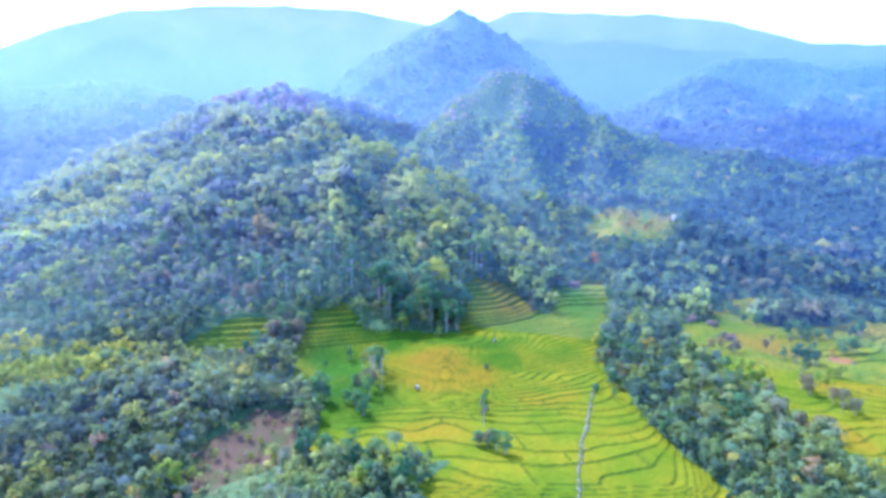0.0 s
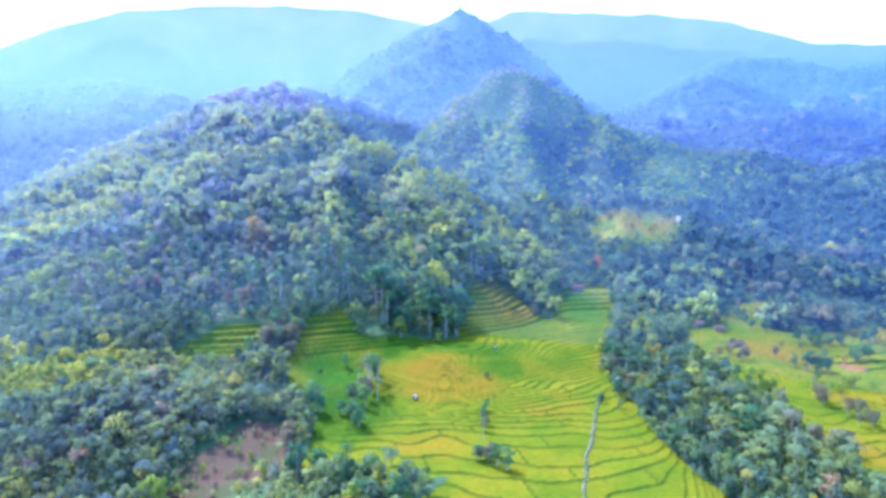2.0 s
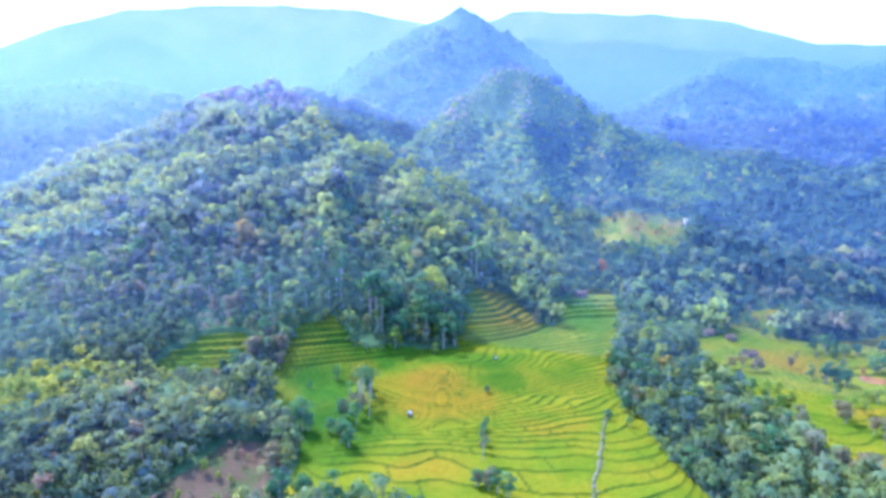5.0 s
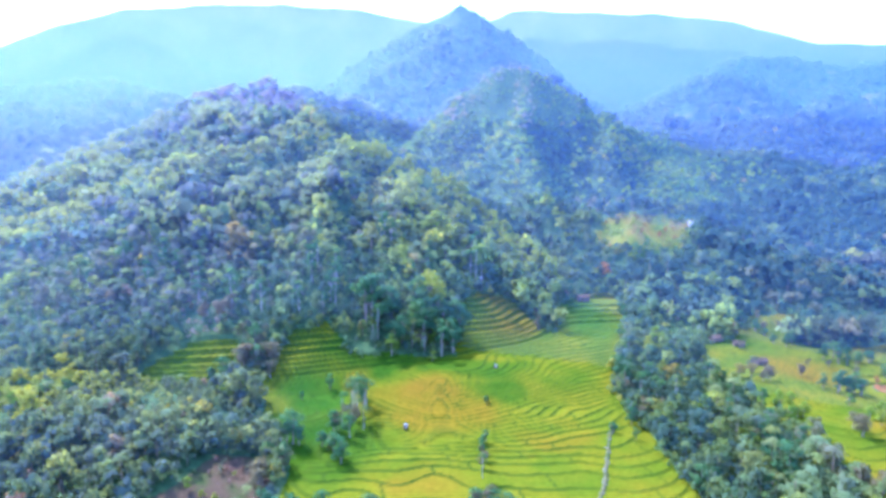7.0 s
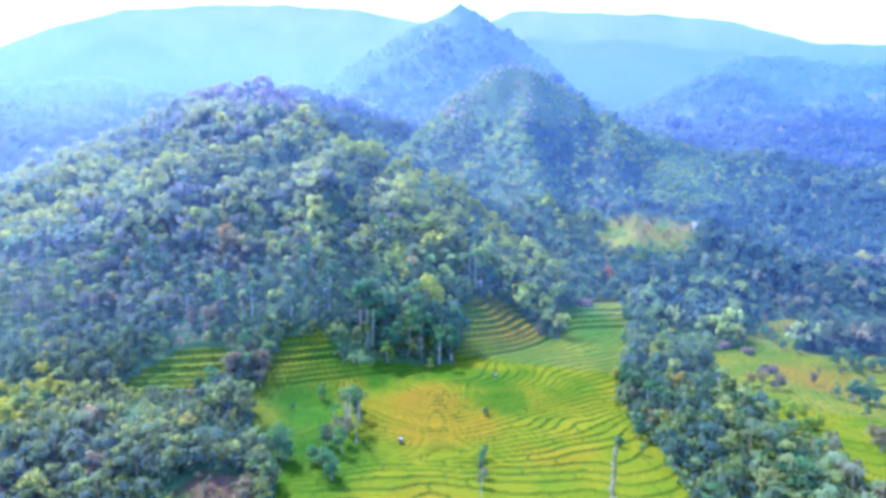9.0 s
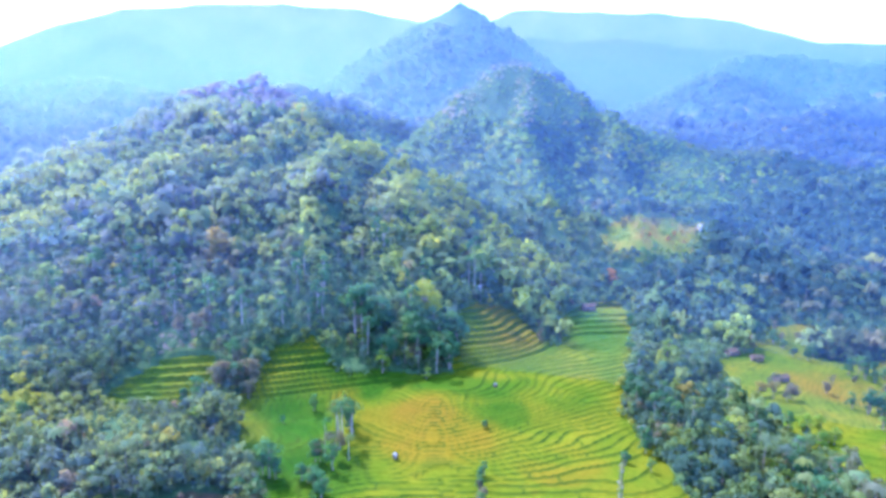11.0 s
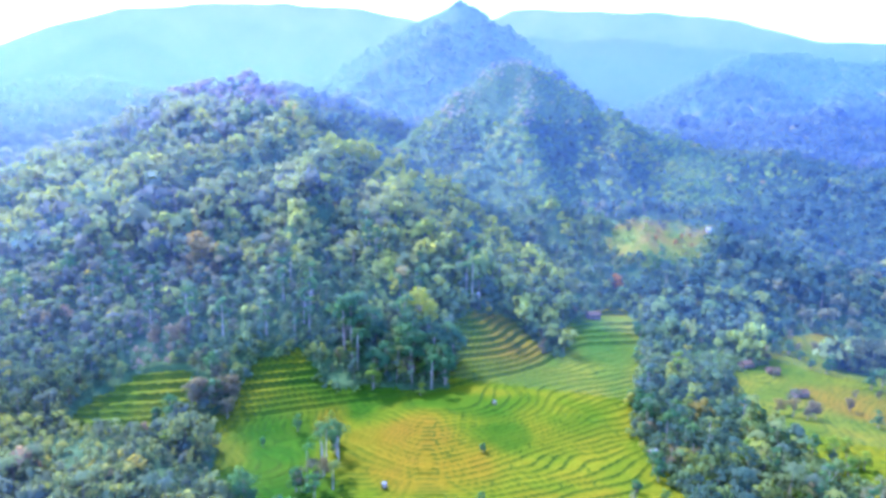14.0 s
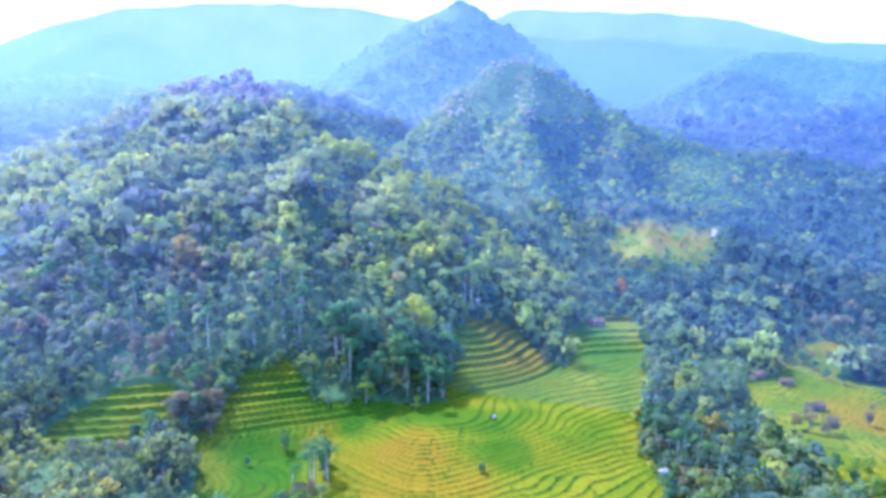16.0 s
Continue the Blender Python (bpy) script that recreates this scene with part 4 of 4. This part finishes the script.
STANDS = [  # kind, middle, reach in x and y, how many, size
    ("dark", -10, 235, 16, 9, 26, 1.45), ("palm", -8, 231, 17, 6, 10, 0.9), ("dark", 3, 236, 5, 6, 7, 1.5), ("bright", -14, 228, 14, 5, 4, 0.9),
    ("dark", -25, 172, 4, 8, 5, 0.8), ("dry", -23, 178, 4, 9, 4, 0.8), ("palm", -22, 188, 4, 10, 6, 0.8), ("dark", -20, 197, 3, 4, 3, 0.8),
    ("dark", -15, 131, 7, 6, 7, 0.9), ("bright", -12, 128, 7, 5, 3, 0.9), ("palm", -18, 136, 7, 5, 4, 0.75), ("dark", -30, 142, 6, 4, 5, 0.9),
    ("dark", 14, 146, 5, 3, 4, 0.6), ("dry", 10, 147, 3, 4, 3, 0.55), ("dry", 12.5, 168, 1.2, 5, 4, 0.42), ("dark", 12, 172, 1.5, 5, 4, 0.42), ("palm", 11.5, 160, 1.2, 2, 1, 0.45), ("dark", 14, 194, 1.5, 3, 2, 0.35),
    ("dry", -38, 156, 4, 6, 6, 0.85), ("dark", -37, 168, 3, 6, 5, 0.8), ("bright", -50, 148, 9, 9, 6, 0.4), ("bright", -60, 136, 4, 5, 4, 0.6), ("bright", -62, 133, 3, 3, 2, 1.1),
    ("dark", 63, 214, 5, 9, 9, 0.75), ("palm", 66, 205, 5, 10, 7, 0.8), ("bright", 77, 240, 3, 4, 2, 0.95), ("dry", 62, 196, 3, 4, 3, 0.7), ("bright", 80, 226, 4, 3, 4, 0.9),
    ("dark", 133, 216, 6, 5, 8, 0.75), ("dark", 152, 244, 9, 4, 8, 0.7), ("dry", 112, 225, 5, 7, 4, 0.7), ("dark", 158, 228, 6, 5, 5, 0.7), ("dark", 125, 270, 9, 4, 6, 0.6), ("dry", 140, 276, 8, 4, 4, 0.6),
    ("dark", 62, 297, 4, 2, 4, 0.6), ("dry", 38, 262, 5, 5, 5, 0.55), ("bright", 46, 268, 4, 5, 4, 0.5), ("rust", 80.5, 317, 1.5, 1.5, 2, 1.0), ("rust", 150, 226, 3, 2, 1, 0.6),
    ("palm", 15, 270, 3, 2, 3, 1.1), ("dark", 100, 332, 6, 5, 5, 0.6), ("bright", 118, 350, 14, 10, 8, 0.55), ("rust", 118, 356, 10, 6, 3, 0.5), ("dry", 108, 366, 12, 5, 5, 0.55),
    ("dark", -58, 214, 5, 5, 4, 0.9), ("dry", -56, 212, 5, 6, 8, 1.0), ("dry", -76, 226, 6, 5, 6, 0.9), ("bright", -58, 190, 4, 5, 4, 0.85), ("dark", -66, 200, 3, 3, 3, 0.8),
    ("dry", 130, 240, 20, 12, 9, 0.55), ("dark", 150, 262, 18, 8, 10, 0.6), ("bright", 125, 195, 8, 10, 6, 0.6), ("dry", 117, 178, 4, 14, 8, 0.7), ("bright", 102, 200, 4, 10, 6, 0.8), ("dark", 170, 250, 12, 6, 8, 0.6),
    ("emergent", -60, 244, 30, 14, 12, 1.0), ("emergent", -14, 268, 11, 12, 8, 1.0), ("emergent", -105, 238, 20, 12, 9, 1.0), ("emergent", 22, 288, 10, 8, 6, 0.9), ("emergent", 90, 200, 8, 30, 8, 0.75),
    ("dark", 84, 166, 9, 12, 7, 1.1), ("dry", 99, 150, 4, 10, 6, 0.95), ("bright", 78, 185, 6, 14, 5, 0.9), ("bright", 80, 247, 1.5, 1.5, 2, 1.15), ("gold", 77, 218, 3, 2, 3, 0.9), ("gold", -76, 258, 4, 4, 4, 1.25), ("gold", 104, 222, 3, 3, 2, 0.7), ("dark", 57, 188, 3, 5, 4, 0.6), ("dry", 58, 205, 3, 5, 4, 0.6), ("dark", 61, 221, 3, 6, 5, 0.65), ("palm", 66, 237, 3, 5, 4, 0.6), ("dark", 72, 254, 4, 6, 5, 0.6), ("dark", 79, 275, 4, 8, 6, 0.6), ("bright", 62, 176, 3, 14, 5, 0.6), ("dark", 61, 150, 3, 12, 6, 0.7),
    ("bright", -128, 184, 22, 4, 12, 0.6), ("dark", -112, 188, 10, 3, 5, 0.5),
    ("dark", -36, 200, 5, 6, 2, 0.5), ("bright", -30, 208, 6, 5, 3, 0.5), ("dark", 49, 181, 2, 2, 1, 0.45), ("dark", 52, 177, 1, 1, 1, 0.4),
]
for n, (kind_of, sx, sy, rx, ry, many, grow) in enumerate(STANDS):
    rs = rnd(700 + n)
    for _ in range(many):
        plant(kind_of, sx + rs.uniform(-1, 1) * rx, sy + rs.uniform(-1, 1) * ry, grow * rs.uniform(0.75, 1.2), rs.uniform(0, 360))
tall = tree("tall_tree", "tall yellow-green tree with a high domed crown beside the fields", "tree", trunk_of(50, 17, 0.35, 5), broadleaf(380, 1300, 17, 6.6, 17, 0.5), leafy("tall_crown", [(0.0, (0.25, 0.28, 0.02)), (1.0, (0.25, 0.28, 0.02))]))
tall.matrix_basis = pose(-3, 246, float(level(-3, 246)) - 0.1)


# ---- huts ----
WHITEWASH = plain("weathered_white_wall", (0.5, 0.48, 0.44), 0.8, 0.18, 0.9)
TIN_PALE = plain("pale_tin", (0.28, 0.28, 0.28), 0.85, 0.3, 0.8)
TIN_DARK = plain("rusted_tin", (0.075, 0.050, 0.030), 0.95, 0.4, 0.7)
BAMBOO = plain("bamboo_wall", (0.17, 0.13, 0.09), 0.9, 0.3, 1.2)
DARK_WOOD = plain("dark_wood", (0.09, 0.06, 0.04), 0.8, 0.3, 1.5)


def slab(sx, sy, sz, m):
    """A bevelled block, placed by its pose."""
    bm = bmesh.new()
    bmesh.ops.create_cube(bm, size=1.0, matrix=m @ Matrix.Diagonal((sx, sy, sz, 1)))
    bmesh.ops.bevel(bm, geom=bm.edges[:], offset=0.02, segments=1, affect="EDGES")
    return bm


def mesh_of(name, bm, mat):
    me = bpy.data.meshes.new(name)
    bm.to_mesh(me)
    bm.free()
    me.materials.append(mat)
    return me


def hut(label, x, y, turn, w, d, h, wall_mat, roof_mat):
    """A small farm hut: four walls on posts, a ridged tin roof in two sheets, a door and a window."""
    z = min(float(level(x + a * w / 2, y + b * d / 2)) for a in (-1, 1) for b in (-1, 1))
    t = tagged(new("hut"), label, "hut", "farm huts")
    t.matrix_basis = pose(x, y, z, 0, 0, turn)
    lift = 0.35
    for a in (-1, 1):
        part("wall", mesh_of("wall", slab(w, 0.1, h, pose(0, a * d / 2, lift + h / 2)), wall_mat), t)
        part("wall", mesh_of("wall", slab(0.1, d - 0.1, h, pose(a * w / 2, 0, lift + h / 2)), wall_mat), t)
        for b in (-1, 1):
            part("post", mesh_of("post", slab(0.16, 0.16, lift + h + 1.6, pose(a * (w / 2 + 0.06), b * (d / 2 + 0.06), (lift + h) / 2 - 0.8)), DARK_WOOD), t)
    part("floor", mesh_of("floor", slab(w + 0.2, d + 0.2, 0.1, pose(0, 0, lift)), DARK_WOOD), t)
    eave = min(0.4, 0.2 * w)
    rise, run = 0.42 * d / 2 + 0.6 * eave, d / 2 + eave
    for a in (-1, 1):
        bm = bmesh.new()
        n = 14
        pitch = -a * math.degrees(math.atan2(rise, run))
        for i in range(n):  # corrugations as raised strips on one sheet
            bmesh.ops.create_cube(bm, size=1.0, matrix=pose(0, a * run / 2, lift + h + rise / 2, pitch) @ pose((i + 0.5) / n * (w + 2 * eave) - (w + 2 * eave) / 2, 0, 0.02 * (i % 2)) @ Matrix.Diagonal(((w + 2 * eave) / n, math.hypot(rise, run), 0.05, 1)))
        part("roof_sheet", mesh_of("roof_sheet", bm, roof_mat), t)
    part("door", mesh_of("door", slab(min(0.8, 0.4 * w), 0.06, min(1.8, h - 0.15), pose(-w * 0.18, -d / 2 - 0.07, lift + min(1.8, h - 0.15) / 2 + 0.03)), DARK_WOOD), t)
    part("window", mesh_of("window", slab(min(0.7, 0.28 * w), 0.06, min(0.6, 0.3 * h), pose(w * 0.24, -d / 2 - 0.07, lift + h * 0.58)), DARK_WOOD), t)
    return t


hut("small white farm hut at the top of the terraces", 17.0, 275, 10, 1.7, 1.4, 1.4, WHITEWASH, TIN_PALE)
hut("small hut with a pale tin roof at the field edge", 56.5, 197, 25, 1.8, 1.5, 1.3, BAMBOO, TIN_PALE)
hut("tiny white field shelter among the paddies", -8, 181.5, -15, 0.7, 0.6, 1.0, WHITEWASH, TIN_PALE)
hut("low dark-roofed hut on the upper terraces", 64.5, 294, 5, 4.5, 3.0, 1.9, BAMBOO, TIN_DARK)
hut("long farm hut with a dark rusted roof", 115, 237, 12, 4.2, 2.6, 1.4, BAMBOO, TIN_DARK)
hut("farm hut with a dark rusted roof by the trees", 115, 253, -8, 3.6, 2.4, 1.4, BAMBOO, TIN_DARK)
hut("grey-roofed farm hut at the wood's edge", 108, 257, 20, 4.4, 2.8, 1.4, BAMBOO, TIN_DARK)
hut("white-roofed hut beside the hillside clearing", 142, 366, -10, 6.5, 3.5, 2.2, WHITEWASH, TIN_PALE)
hut("tiny pale shelter at the foot of the terraces", 19, 218, 30, 0.5, 0.5, 0.9, WHITEWASH, TIN_PALE)


# ---- stony footpath between the paddies ----
PATH_EARTH = soil("path_earth", [(0.38, (0.04, 0.065, 0.008)), (0.52, (0.075, 0.075, 0.025)), (0.66, (0.14, 0.125, 0.075))], 0.5, 3.0)
STONE = plain("grey_stone", (0.17, 0.165, 0.14), 0.9, 0.35, 1.5)
LINE = [(48.5, 186), (47, 181), (43.5, 172), (41.5, 164), (38.5, 156), (35.5, 148), (33, 138), (30.5, 128), (29, 116)]
path_rows = []
for (x0, y0), (x1, y1) in zip(LINE, LINE[1:]):
    for s in np.arange(0, 1, 0.1):
        path_rows.append((x0 + s * (x1 - x0) + 0.25 * math.sin(0.45 * (y0 + s * (y1 - y0))), y0 + s * (y1 - y0)))
pv, pq2 = [], []
for i, (px, py) in enumerate(path_rows):
    for a, lift in ((-0.55, -0.5), (-0.34, 0.14), (0.0, 0.18), (0.34, 0.14), (0.55, -0.5)):
        qx = px + a * (1 + 0.22 * math.sin(i * 0.9 + a * 5) + 0.12 * math.sin(i * 2.3))
        pv.append((qx, py, float(level(px, py)) + 0.12 + lift))
    if i:
        pq2 += [(5 * i - 5 + j, 5 * i - 4 + j, 5 * i + 1 + j, 5 * i + j) for j in range(4)]
footpath = tagged(new("footpath", quad_mesh("footpath", np.array(pv), np.array(pq2), [PATH_EARTH])), "pale stony footpath on an earth bank between paddies", "footpath", kind="structure")


def boulder(seed):
    bm = bmesh.new()
    bmesh.ops.create_icosphere(bm, subdivisions=1, radius=0.3)
    rs = rnd(seed)
    for v in bm.verts:
        v.co *= rs.uniform(0.7, 1.25)
        v.co.z *= 0.7
    return mesh_of("stone", bm, STONE)


stones = [boulder(i) for i in range(5)]
rs = rnd(77)
for i in range(90):
    px, py = path_rows[rs.randint(len(path_rows))]
    qx = px + rs.choice([-0.6, 0.6]) * rs.uniform(0.2, 1.4)
    s = new("stone", stones[i % 5])
    s.parent = footpath
    s.matrix_basis = pose(qx, py, float(level(px, py)) + 0.3, 0, 0, rs.uniform(0, 360)) @ Matrix.Scale(rs.uniform(0.35, 0.85), 4)
